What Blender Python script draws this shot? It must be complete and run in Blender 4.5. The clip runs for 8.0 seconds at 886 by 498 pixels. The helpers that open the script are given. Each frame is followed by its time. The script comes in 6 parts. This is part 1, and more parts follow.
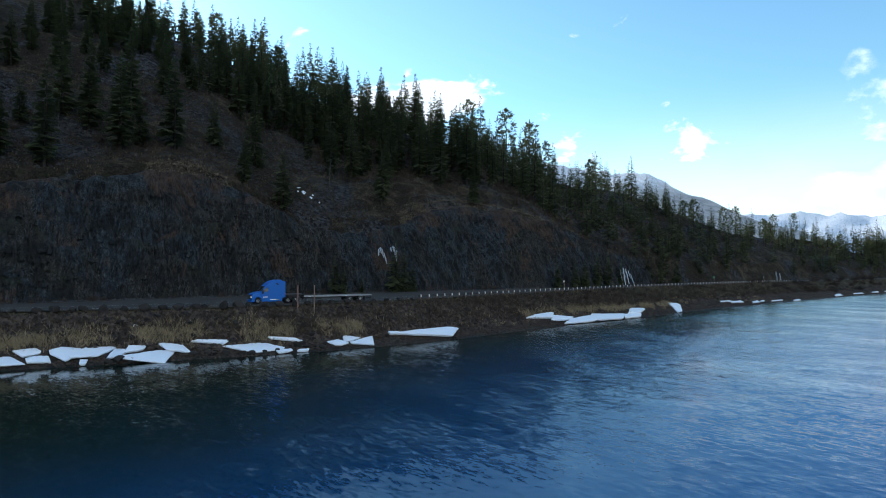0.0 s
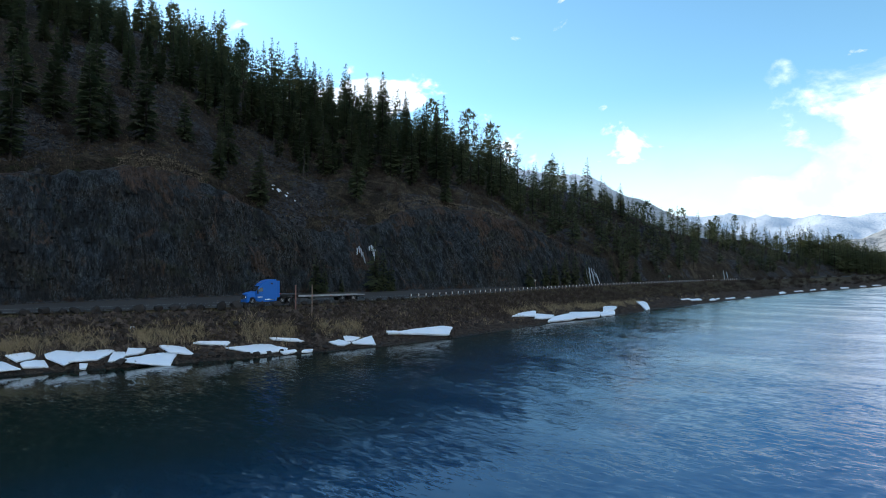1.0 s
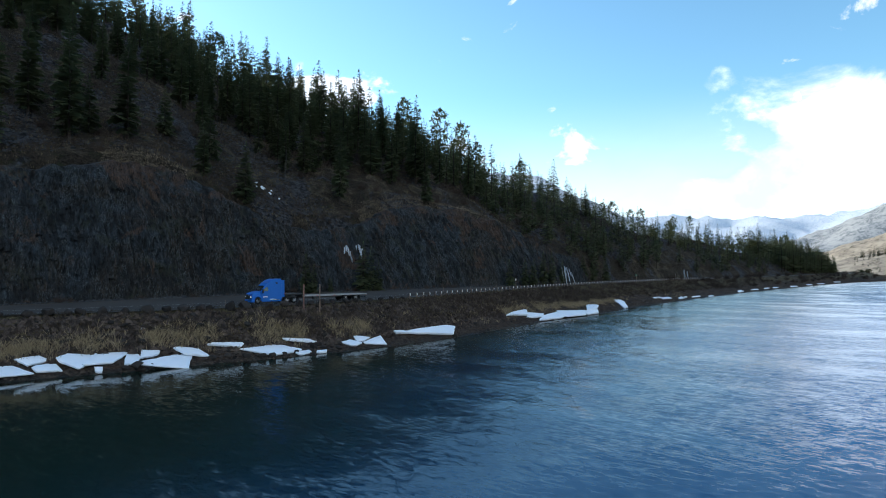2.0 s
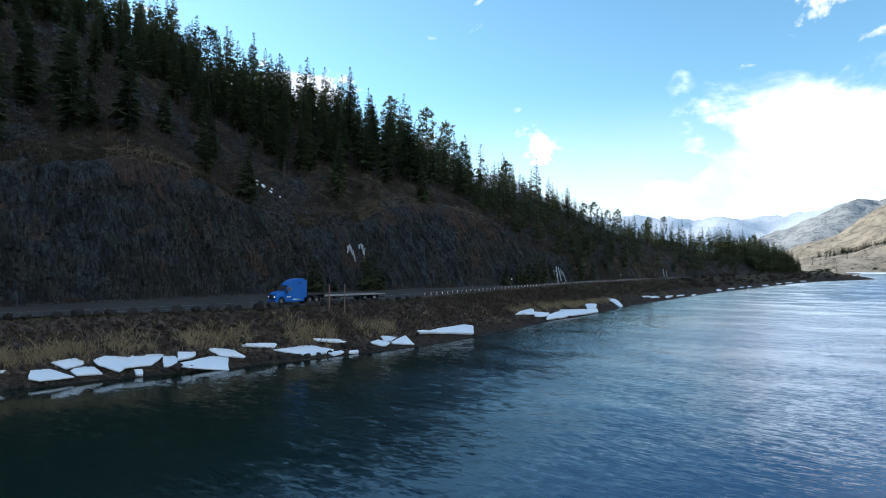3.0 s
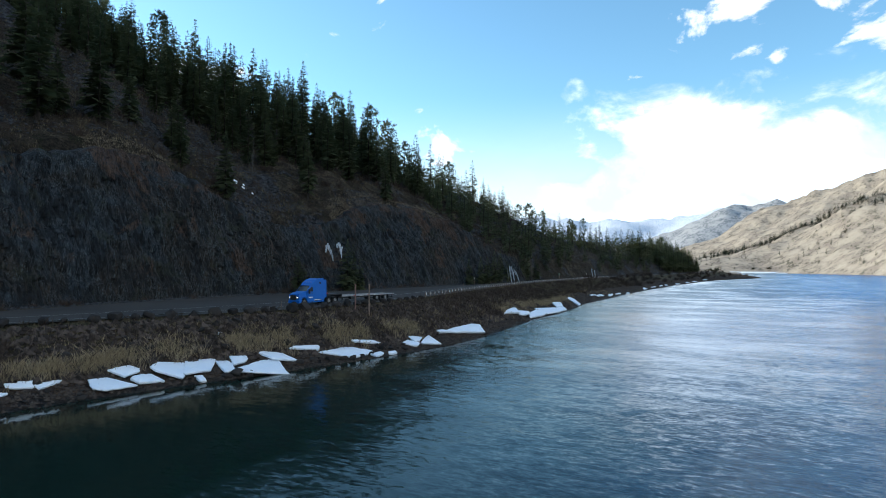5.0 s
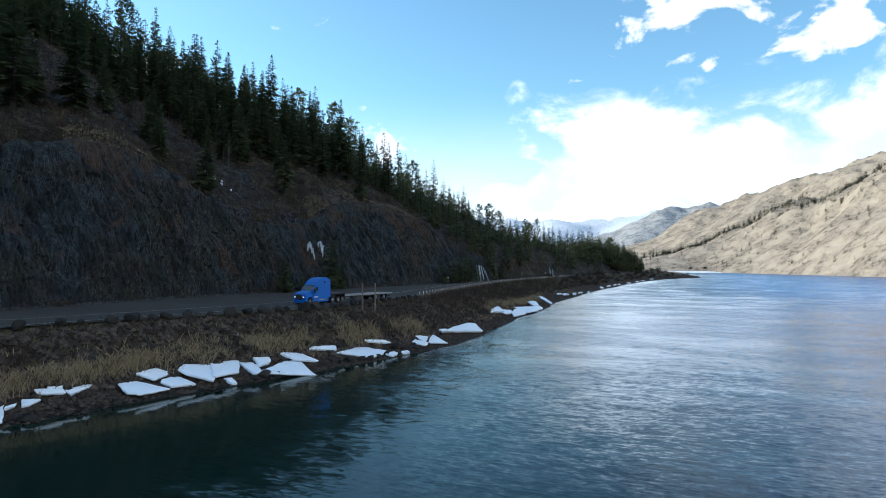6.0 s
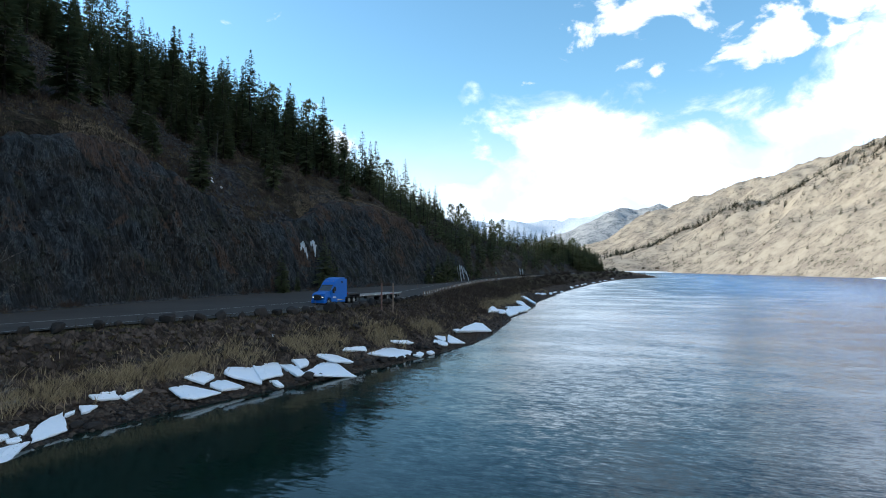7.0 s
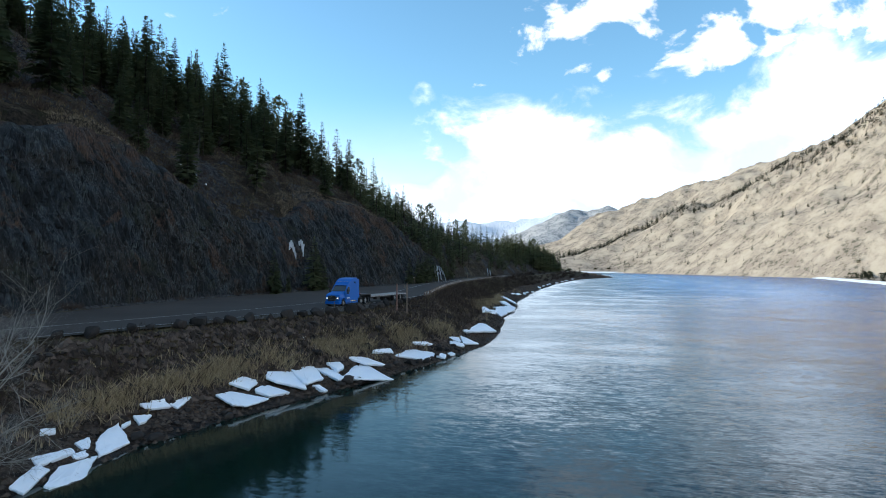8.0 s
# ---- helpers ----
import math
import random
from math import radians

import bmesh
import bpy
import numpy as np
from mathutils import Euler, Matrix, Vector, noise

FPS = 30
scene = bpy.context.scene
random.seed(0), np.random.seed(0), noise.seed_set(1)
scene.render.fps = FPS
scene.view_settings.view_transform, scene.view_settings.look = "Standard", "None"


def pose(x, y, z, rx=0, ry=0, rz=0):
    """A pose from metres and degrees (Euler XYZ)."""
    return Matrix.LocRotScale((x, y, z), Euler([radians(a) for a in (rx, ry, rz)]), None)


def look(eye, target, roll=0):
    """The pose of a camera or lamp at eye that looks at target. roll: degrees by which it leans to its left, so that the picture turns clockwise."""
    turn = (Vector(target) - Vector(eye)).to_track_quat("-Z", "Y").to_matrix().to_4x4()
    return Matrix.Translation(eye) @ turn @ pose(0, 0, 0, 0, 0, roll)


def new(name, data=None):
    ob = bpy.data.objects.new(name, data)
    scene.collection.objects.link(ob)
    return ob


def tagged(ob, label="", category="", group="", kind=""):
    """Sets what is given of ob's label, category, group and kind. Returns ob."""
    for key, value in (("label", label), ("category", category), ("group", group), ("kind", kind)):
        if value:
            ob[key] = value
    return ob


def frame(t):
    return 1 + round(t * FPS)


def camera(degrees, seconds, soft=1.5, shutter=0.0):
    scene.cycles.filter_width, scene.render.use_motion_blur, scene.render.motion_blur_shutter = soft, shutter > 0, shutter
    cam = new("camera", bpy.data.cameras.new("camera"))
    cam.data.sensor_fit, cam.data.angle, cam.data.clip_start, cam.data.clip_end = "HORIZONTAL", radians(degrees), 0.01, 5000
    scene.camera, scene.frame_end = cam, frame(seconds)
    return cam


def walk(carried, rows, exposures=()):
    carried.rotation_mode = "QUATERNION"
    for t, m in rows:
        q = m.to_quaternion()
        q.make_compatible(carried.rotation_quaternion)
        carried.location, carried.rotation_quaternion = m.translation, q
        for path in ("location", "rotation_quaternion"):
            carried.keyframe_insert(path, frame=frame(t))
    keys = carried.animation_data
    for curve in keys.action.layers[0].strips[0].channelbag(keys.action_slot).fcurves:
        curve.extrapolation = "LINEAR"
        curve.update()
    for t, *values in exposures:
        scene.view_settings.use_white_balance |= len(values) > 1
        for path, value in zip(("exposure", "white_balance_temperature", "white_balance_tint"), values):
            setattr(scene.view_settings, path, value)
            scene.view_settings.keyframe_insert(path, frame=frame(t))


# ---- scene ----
cam = camera(70.2, 8.0, 1.0)
METRES, EYE, TILT, LEAN, TURN = 77.0, 12.3, 1.75, 0.0, 0.0
ROWS = [
    (0.0, 0.0, 0.0, 0.0, 0.0, 0.0, -0.0),
    (0.5, -0.0605, -0.0003, 0.0002, -2.54, -0.01, -0.08),
    (1.0, -0.1215, 0.0032, -0.0004, -5.24, -0.05, -0.14),
    (1.5, -0.1828, 0.0097, -0.0008, -7.74, -0.07, -0.22),
    (3.0, -0.3647, 0.043, -0.0008, -12.85, -0.15, -0.42),
    (3.5, -0.4261, 0.0575, -0.0011, -14.42, -0.13, -0.49),
    (4.0, -0.4867, 0.0739, -0.0014, -16.12, -0.14, -0.55),
    (4.5, -0.5463, 0.0925, -0.0023, -18.23, -0.14, -0.62),
    (5.0, -0.6052, 0.1144, -0.0032, -21.78, -0.1, -0.74),
    (6.5, -0.7775, 0.1963, -0.0048, -28.95, -0.11, -1.18),
    (7.0, -0.8314, 0.2311, -0.0071, -31.16, -0.04, -1.24),
    (7.5, -0.8804, 0.2708, -0.0092, -33.45, 0.03, -1.32),
    (8.0, -0.9241, 0.3153, -0.0114, -35.6, 0.1, -1.37),
]
walk(cam, [(t, pose(0, 0, EYE, TILT, LEAN, TURN) @ pose(METRES * x, METRES * y, METRES * z, 90 + pitch, roll, yaw)) for t, x, y, z, yaw, pitch, roll in ROWS])

# ---- world, sun, exposure ----
UA = radians(40)                      # the river axis: u along it downstream, v towards the hill
CU, SU = math.cos(UA), math.sin(UA)


def xy(u, v):
    return u * CU - v * SU, u * SU + v * CU


SUN_EL, SUN_AZ = radians(19), radians(-46)     # azimuth clockwise from +y
scene.view_settings.exposure = 0.0
world = bpy.data.worlds.new("sky")
scene.world = world
world.use_nodes = True


class Nodes:
    """A small builder for node trees."""

    def __init__(self, tree):
        self.t = tree
        tree.nodes.clear()

    def n(self, kind, ins=None, **props):
        node = self.t.nodes.new(kind)
        if "operation" in props:
            node.operation = props["operation"]
        if "interpolation_type" in props:
            node.interpolation_type = props["interpolation_type"]
        if "feature" in props:
            node.feature = props["feature"]
        if "blend_type" in props:
            node.data_type, node.blend_type = "RGBA", props["blend_type"]
        for k, v in (ins or {}).items():
            self.put(node.inputs[k], v)
        return node

    def put(self, sock, v):
        if isinstance(v, bpy.types.NodeSocket):
            self.t.links.new(v, sock)
        elif isinstance(v, bpy.types.Node):
            self.t.links.new(v.outputs[0], sock)
        else:
            sock.default_value = v

    def math(self, op, a, b=0.0, c=0.0, clamp=False):
        m = self.n("ShaderNodeMath", {0: a, 1: b, 2: c}, operation=op)
        m.use_clamp = clamp
        return m.outputs[0]

    def vmath(self, op, a, b=(0, 0, 0)):
        m = self.n("ShaderNodeVectorMath", {0: a, 1: b}, operation=op)
        return m.outputs["Value"] if op in ("DOT_PRODUCT", "LENGTH") else m.outputs[0]

    def step(self, x, lo, hi, a=0.0, b=1.0):
        m = self.n("ShaderNodeMapRange", {0: x, 1: lo, 2: hi, 3: a, 4: b}, interpolation_type="SMOOTHSTEP")
        return m.outputs[0]

    def noise(self, vec, scale, detail=4.0, rough=0.55, dist=0.0):
        m = self.n("ShaderNodeTexNoise", {"Vector": vec, "Scale": scale, "Detail": detail, "Roughness": rough, "Distortion": dist})
        return m.outputs[0]

    def mix(self, f, a, b, blend="MIX"):
        m = self.n("ShaderNodeMix", blend_type=blend)
        for i, v in ((0, f), (6, a), (7, b)):
            self.put(m.inputs[i], v if not isinstance(v, tuple) or len(v) == 4 else (*v, 1))
        return m.outputs[2]

    def scale(self, vec, s):
        return self.n("ShaderNodeMapping", {"Vector": vec, "Scale": s}).outputs[0]


w = Nodes(world.node_tree)
sky = w.n("ShaderNodeTexSky")
sky.sky_type, sky.sun_disc, sky.sun_elevation, sky.sun_rotation = "NISHITA", False, SUN_EL, SUN_AZ
sky.altitude, sky.air_density, sky.dust_density, sky.ozone_density = 400.0, 1.0, 0.6, 1.6
d = w.n("ShaderNodeTexCoord").outputs["Generated"]
sep = w.n("ShaderNodeSeparateXYZ", {0: d})
dz = sep.outputs[2]
low = w.math("MAXIMUM", dz, 0.0)
den = w.math("ADD", low, 0.16)
plane = w.n("ShaderNodeCombineXYZ", {0: w.math("DIVIDE", sep.outputs[0], den), 1: w.math("DIVIDE", sep.outputs[1], den), 2: w.math("MULTIPLY", low, 2.0)}).outputs[0]
puff = w.noise(w.vmath("ADD", plane, (3.1, 0.4, 0)), 1.9, 8, 0.58, 0.2)
fine = w.noise(w.vmath("ADD", plane, (1.7, 2.4, 0)), 4.5, 5, 0.6, 0.2)
az = w.math("MULTIPLY", w.math("ARCTAN2", sep.outputs[0], sep.outputs[1]), 57.2958)
el = w.math("MULTIPLY", w.math("ARCSINE", dz), 57.2958)
billow = w.noise(w.vmath("MULTIPLY", d, (1.0, 1.0, 1.7)), 6.5, 9, 0.56, 0.25)
tufts = w.noise(w.vmath("MULTIPLY", w.vmath("ADD", d, (4.2, 1.3, 0.6)), (1.0, 1.0, 1.6)), 10.0, 8, 0.56, 0.3)
# the bank of cumulus down the valley: its top against the azimuth
crest = w.math("ADD", w.step(az, 23.0, 34.5, -6.0, 11.5), w.step(az, 34.0, 41.0, 0.0, 3.5))
crest = w.math("ADD", crest, w.math("SUBTRACT", w.step(az, 57.0, 70.0, 0.0, 2.5), w.step(az, 44.0, 53.0, 0.0, 1.0)))
crest = w.math("SUBTRACT", crest, w.step(az, 95.0, 140.0, 0.0, 18.0))
heap = w.math("ADD", w.math("DIVIDE", w.math("SUBTRACT", crest, el), 3.2), w.math("MULTIPLY", w.math("SUBTRACT", billow, 0.5), 7.5))
heap = w.step(heap, -0.4, 0.9)
# broken tufts above it, and a few wisps over the hill
above = w.math("MULTIPLY", w.step(az, 40.0, 47.0), w.math("MULTIPLY", w.step(el, 14.0, 18.0), w.step(el, 27.0, 21.0)))
over = w.math("MULTIPLY", w.math("MULTIPLY", w.step(az, -20.0, -8.0), w.step(az, 18.0, 5.0)), w.math("MULTIPLY", w.step(el, 19.0, 15.5), w.step(el, 9.0, 13.0)))
loose = w.math("ADD", tufts, w.math("ADD", w.math("MULTIPLY", above, 0.165), w.math("MULTIPLY", over, 0.125)))
loose = w.step(loose, 0.625, 0.70)
bank_dir = w.vmath("DOT_PRODUCT", d, (math.cos(radians(29)) * 0.985, math.sin(radians(29)) * 0.985, 0.17))
# unseen clouds away from the view, added to light the shaded hill
opposite = w.step(w.vmath("DOT_PRODUCT", d, (0.62, -0.74, 0.26)), 0.0, 0.7, 0.0, 0.30)
rest = w.math("ADD", w.math("ADD", puff, opposite), w.math("MULTIPLY", w.math("SUBTRACT", fine, 0.5), 0.8))
rest = w.math("SUBTRACT", rest, w.math("MULTIPLY", w.step(dz, 0.20, 0.40, 0.0, 0.26), w.step(opposite, 0.1, 0.3, 1.0, 0.0)))
rest = w.math("MULTIPLY", w.step(rest, 0.58, 0.76), w.step(bank_dir, 0.55, 0.25))
cloud = w.math("MAXIMUM", w.math("MAXIMUM", heap, loose), rest)
haze = w.step(dz, 0.03, 0.27, 0.86, 0.0)
white = w.math("MAXIMUM", w.math("MULTIPLY", cloud, 0.93), w.math("MULTIPLY", haze, w.step(bank_dir, 0.30, 0.92, 0.25, 1.0)))
shade = w.step(billow, 0.34, 0.58, 0.62, 1.0)
dull = w.mix(shade, (7.3, 7.7, 8.2), (9.2, 10.1, 11.2))
cloud_col = w.mix(heap, dull, w.mix(w.step(billow, 0.40, 0.56), (7.4, 8.0, 8.8), (11.5, 14.2, 17.5)))
tint = w.mix(1.0, sky.outputs[0], (1.44, 2.04, 2.13), "MULTIPLY")
sky_col = w.mix(white, tint, cloud_col)
bg = w.n("ShaderNodeBackground", {0: sky_col, 1: 0.13})
w.n("ShaderNodeOutputWorld", {0: bg})

sun = new("sun", bpy.data.lights.new("sun", "SUN"))
sun.data.energy, sun.data.angle, sun.data.color = 4.8, radians(0.5), (1.0, 0.93, 0.83)
sun.matrix_world = look((0, 0, 300), Vector((0, 0, 300)) - Vector((math.sin(SUN_AZ) * math.cos(SUN_EL), math.cos(SUN_AZ) * math.cos(SUN_EL), math.sin(SUN_EL))))


# ---- materials ----
def material(name, rough=0.85, metal=0.0, spec=0.3):
    m = bpy.data.materials.new(name)
    m.use_nodes = True
    g = Nodes(m.node_tree)
    g.bsdf = g.n("ShaderNodeBsdfPrincipled", {"Roughness": rough, "Metallic": metal, "Specular IOR Level": spec})
    g.n("ShaderNodeOutputMaterial", {0: g.bsdf})
    g.pos = g.n("ShaderNodeNewGeometry").outputs["Position"]
    return m, g


def bump(g, height, strength, distance):
    g.put(g.bsdf.inputs["Normal"], g.n("ShaderNodeBump", {"Height": height, "Strength": strength, "Distance": distance}))


def mottled(name, a, b, scale=0.6, fine=6.0, rough=0.9, spec=0.2, bumps=0.4, dist=0.05, third=None, metal=0.0):
    """Two tones at two scales, with fine relief."""
    m, g = material(name, rough, metal, spec)
    big, small = g.noise(g.pos, scale, 5, 0.6), g.noise(g.pos, fine, 5, 0.65)
    f = g.math("ADD", g.math("MULTIPLY", g.step(big, 0.34, 0.66), 0.6), g.math("MULTIPLY", g.step(small, 0.3, 0.7), 0.4))
    col = g.mix(f, a, b)
    if third:
        col = g.mix(g.step(g.noise(g.pos, scale * 2.3, 6, 0.7), 0.54, 0.66), col, third)
    g.put(g.bsdf.inputs["Base Color"], col)
    if bumps:
        bump(g, small, bumps, dist)
    return m


def per_thing(name, a, b, rough=0.9, spec=0.15, spread=0.35, island=False):
    """A tone that varies from thing to thing and a little within it."""
    m, g = material(name, rough, 0.0, spec)
    if island:
        r = g.n("ShaderNodeNewGeometry").outputs["Random Per Island"]
    else:
        r = g.n("ShaderNodeObjectInfo").outputs["Random"]
    f = g.math("ADD", g.math("MULTIPLY", r, 1 - spread), g.math("MULTIPLY", g.noise(g.pos, 2.5, 4, 0.6), spread))
    g.put(g.bsdf.inputs["Base Color"], g.mix(f, a, b))
    return m


def plain(name, col, rough=0.5, metal=0.0, spec=0.5, var=0.12, scale=3.0):
    m, g = material(name, rough, metal, spec)
    n1 = g.noise(g.pos, scale, 5, 0.6)
    lo = tuple(c * (1 - var) for c in col)
    hi = tuple(min(1, c * (1 + var)) for c in col)
    g.put(g.bsdf.inputs["Base Color"], g.mix(n1, lo, hi))
    g.put(g.bsdf.inputs["Roughness"], g.math("ADD", rough - 0.06, g.math("MULTIPLY", g.noise(g.pos, scale * 3, 3), 0.12)))
    return m


def hill_material():
    """Forest slope: dark litter, bands of dead grass, grey scree and outcrops."""
    m, g = material("hill_soil", 0.95, 0, 0.1)
    big = g.noise(g.pos, 0.045, 6, 0.62, 0.6)
    mid = g.noise(g.pos, 0.22, 7, 0.70, 0.4)
    small = g.noise(g.pos, 2.2, 7, 0.74)
    soil = g.mix(g.step(small, 0.34, 0.66), (0.010, 0.008, 0.006), (0.048, 0.038, 0.028))
    grass = g.mix(g.step(g.noise(g.pos, 3.5, 6, 0.75), 0.36, 0.64), (0.032, 0.026, 0.018), (0.135, 0.108, 0.074))
    col = g.mix(g.math("MULTIPLY", g.step(mid, 0.46, 0.60), g.step(big, 0.38, 0.56)), soil, grass)
    moss = g.step(g.noise(g.pos, 0.31, 6, 0.7), 0.54, 0.66, 0, 0.7)
    col = g.mix(moss, col, (0.026, 0.031, 0.014))
    vor = g.n("ShaderNodeTexVoronoi", {"Vector": g.pos, "Scale": 1.3})
    scree = g.mix(g.step(vor.outputs["Color"], 0.2, 0.8), (0.016, 0.017, 0.020), (0.074, 0.077, 0.085))
    where = g.math("MULTIPLY", g.step(g.noise(g.pos, 0.05, 5, 0.6, 1.0), 0.52, 0.58), g.step(small, 0.34, 0.5))
    col = g.mix(where, col, scree)
    g.put(g.bsdf.inputs["Base Color"], col)
    bump(g, g.math("ADD", g.math("MULTIPLY", small, 1.4), vor.outputs["Distance"]), 1.0, 0.5)
    return m


def bank_material():
    """Riverbank: dark broken stone and soil, dead grass on top."""
    m, g = material("bank_soil", 0.95, 0, 0.12)
    vor = g.n("ShaderNodeTexVoronoi", {"Vector": g.pos, "Scale": 1.7})
    vor2 = g.n("ShaderNodeTexVoronoi", {"Vector": g.pos, "Scale": 5.0})
    big, small = g.noise(g.pos, 0.16, 6, 0.65, 0.5), g.noise(g.pos, 2.6, 7, 0.74)
    stone = g.mix(g.step(vor.outputs["Color"], 0.15, 0.85), (0.011, 0.008, 0.007), (0.104, 0.078, 0.062))
    stone = g.mix(g.step(vor2.outputs["Color"], 0.3, 0.9, 0.0, 0.5), stone, (0.026, 0.021, 0.018))
    rust = g.mix(g.step(small, 0.32, 0.68), (0.015, 0.011, 0.008), (0.112, 0.072, 0.048))
    col = g.mix(g.step(g.noise(g.pos, 0.4, 6, 0.66), 0.44, 0.58), stone, rust)
    z = g.n("ShaderNodeSeparateXYZ", {0: g.pos}).outputs[2]
    turf = g.math("MULTIPLY", g.step(g.math("ADD", z, g.math("MULTIPLY", small, 2.0)), 3.4, 5.4), g.step(big, 0.40, 0.53))
    grass = g.mix(g.step(g.noise(g.pos, 4.0, 5, 0.75), 0.34, 0.66), (0.028, 0.025, 0.013), (0.135, 0.112, 0.066))
    col = g.mix(turf, col, grass)
    wet = g.step(g.math("ADD", z, g.math("MULTIPLY", small, 0.5)), 0.35, 0.75, 0.85, 0.0)
    col = g.mix(wet, col, (0.014, 0.012, 0.011))
    g.put(g.bsdf.inputs["Base Color"], col)
    g.put(g.bsdf.inputs["Roughness"], g.math("SUBTRACT", 0.95, g.math("MULTIPLY", wet, 0.5)))
    bump(g, g.math("ADD", vor.outputs["Distance"], g.math("ADD", g.math("MULTIPLY", vor2.outputs["Distance"], 0.6), small)), 1.0, 0.35)
    return m


def cliff_material():
    """Blue-grey basalt with upright joints, lichen, and rusty broken rock towards the brow."""
    m, g = material("cliff_rock", 0.88, 0, 0.25)
    lean = g.n("ShaderNodeMapping", {"Vector": g.pos, "Rotation": (radians(5), radians(-6), 0)}).outputs[0]
    zone = g.noise(g.pos, 0.055, 6, 0.62, 0.8)
    patch_ = g.noise(g.scale(lean, (1.0, 1.0, 0.45)), 0.32, 7, 0.68, 0.5)
    streak = g.noise(g.scale(lean, (1.0, 1.0, 0.07)), 1.4, 8, 0.72, 0.2)
    fine = g.noise(g.scale(lean, (1, 1, 0.13)), 5.0, 8, 0.78, 0.1)
    chips = g.n("ShaderNodeTexVoronoi", {"Vector": g.scale(lean, (1.0, 1.0, 0.22)), "Scale": 1.3})
    cracks = g.math("ABSOLUTE", g.math("SUBTRACT", g.noise(g.scale(lean, (1, 1, 0.07)), 1.3, 6, 0.62, 0.2), 0.5))
    beds = g.math("ABSOLUTE", g.math("SUBTRACT", g.noise(g.scale(g.pos, (0.25, 0.25, 1.0)), 0.6, 6, 0.65, 0.5), 0.5))
    blue = g.mix(g.step(streak, 0.40, 0.60), (0.010, 0.014, 0.018), (0.036, 0.047, 0.057))
    brown = g.mix(g.step(streak, 0.40, 0.60), (0.011, 0.010, 0.008), (0.046, 0.037, 0.029))
    col = g.mix(g.step(zone, 0.46, 0.55), blue, brown)
    col = g.mix(g.step(chips.outputs["Color"], 0.1, 0.9, 0.0, 0.5), col, (0.014, 0.016, 0.018))
    col = g.mix(g.math("MULTIPLY", g.step(fine, 0.51, 0.58), g.step(patch_, 0.40, 0.58, 0.15, 1.0)), col, (0.078, 0.092, 0.096))
    col = g.mix(g.step(patch_, 0.52, 0.40, 0.0, 0.75), col, (0.011, 0.012, 0.013))
    col = g.mix(g.step(g.noise(g.pos, 0.22, 6, 0.66, 0.6), 0.54, 0.64, 0, 0.6), col, (0.034, 0.038, 0.024))
    z = g.n("ShaderNodeSeparateXYZ", {0: g.pos}).outputs[2]
    rusty = g.step(g.math("ADD", g.noise(g.pos, 0.10, 7, 0.70, 0.9), g.step(z, 14.0, 30.0, -0.04, 0.06)), 0.52, 0.60, 0, 0.85)
    col = g.mix(g.math("MULTIPLY", rusty, g.step(fine, 0.36, 0.56)), col, (0.090, 0.052, 0.033))
    col = g.mix(g.step(cracks, 0.0, 0.022, 0.95, 0.0), col, (0.003, 0.003, 0.004))
    col = g.mix(g.step(beds, 0.0, 0.010, 0.5, 0.0), col, (0.0074, 0.0071, 0.0067))
    g.put(g.bsdf.inputs["Base Color"], col)
    relief = g.math("ADD", g.math("MULTIPLY", streak, 1.2), g.math("ADD", g.step(cracks, 0, 0.05, 0, 0.6), g.math("MULTIPLY", fine, 0.6)))
    bump(g, relief, 0.8, 0.35)
    return m


def far_hill_material(name, grass, soil, scrub, snow=0.0, cover=0.5):
    m, g = material(name, 0.97, 0, 0.05)
    big, mid = g.noise(g.pos, 0.006, 6, 0.6, 0.5), g.noise(g.pos, 0.03, 7, 0.68, 0.3)
    fine = g.noise(g.pos, 0.13, 6, 0.7)
    col = g.mix(g.step(mid, 0.36, 0.64), grass, soil)
    col = g.mix(g.math("MULTIPLY", g.step(fine, cover, cover + 0.10), g.step(mid, 0.42, 0.62, 0.10, 1.0)), col, scrub)
    if snow:
        z = g.n("ShaderNodeSeparateXYZ", {0: g.pos}).outputs[2]
        line = g.math("ADD", z, g.math("MULTIPLY", g.math("SUBTRACT", mid, 0.5), 260))
        col = g.mix(g.math("MULTIPLY", g.step(line, snow, snow + 90), g.step(fine, 0.36, 0.55)), col, (0.72, 0.75, 0.80))
    g.put(g.bsdf.inputs["Base Color"], col)
    bump(g, g.math("ADD", mid, g.math("MULTIPLY", fine, 0.3)), 0.7, 4.0)
    return m


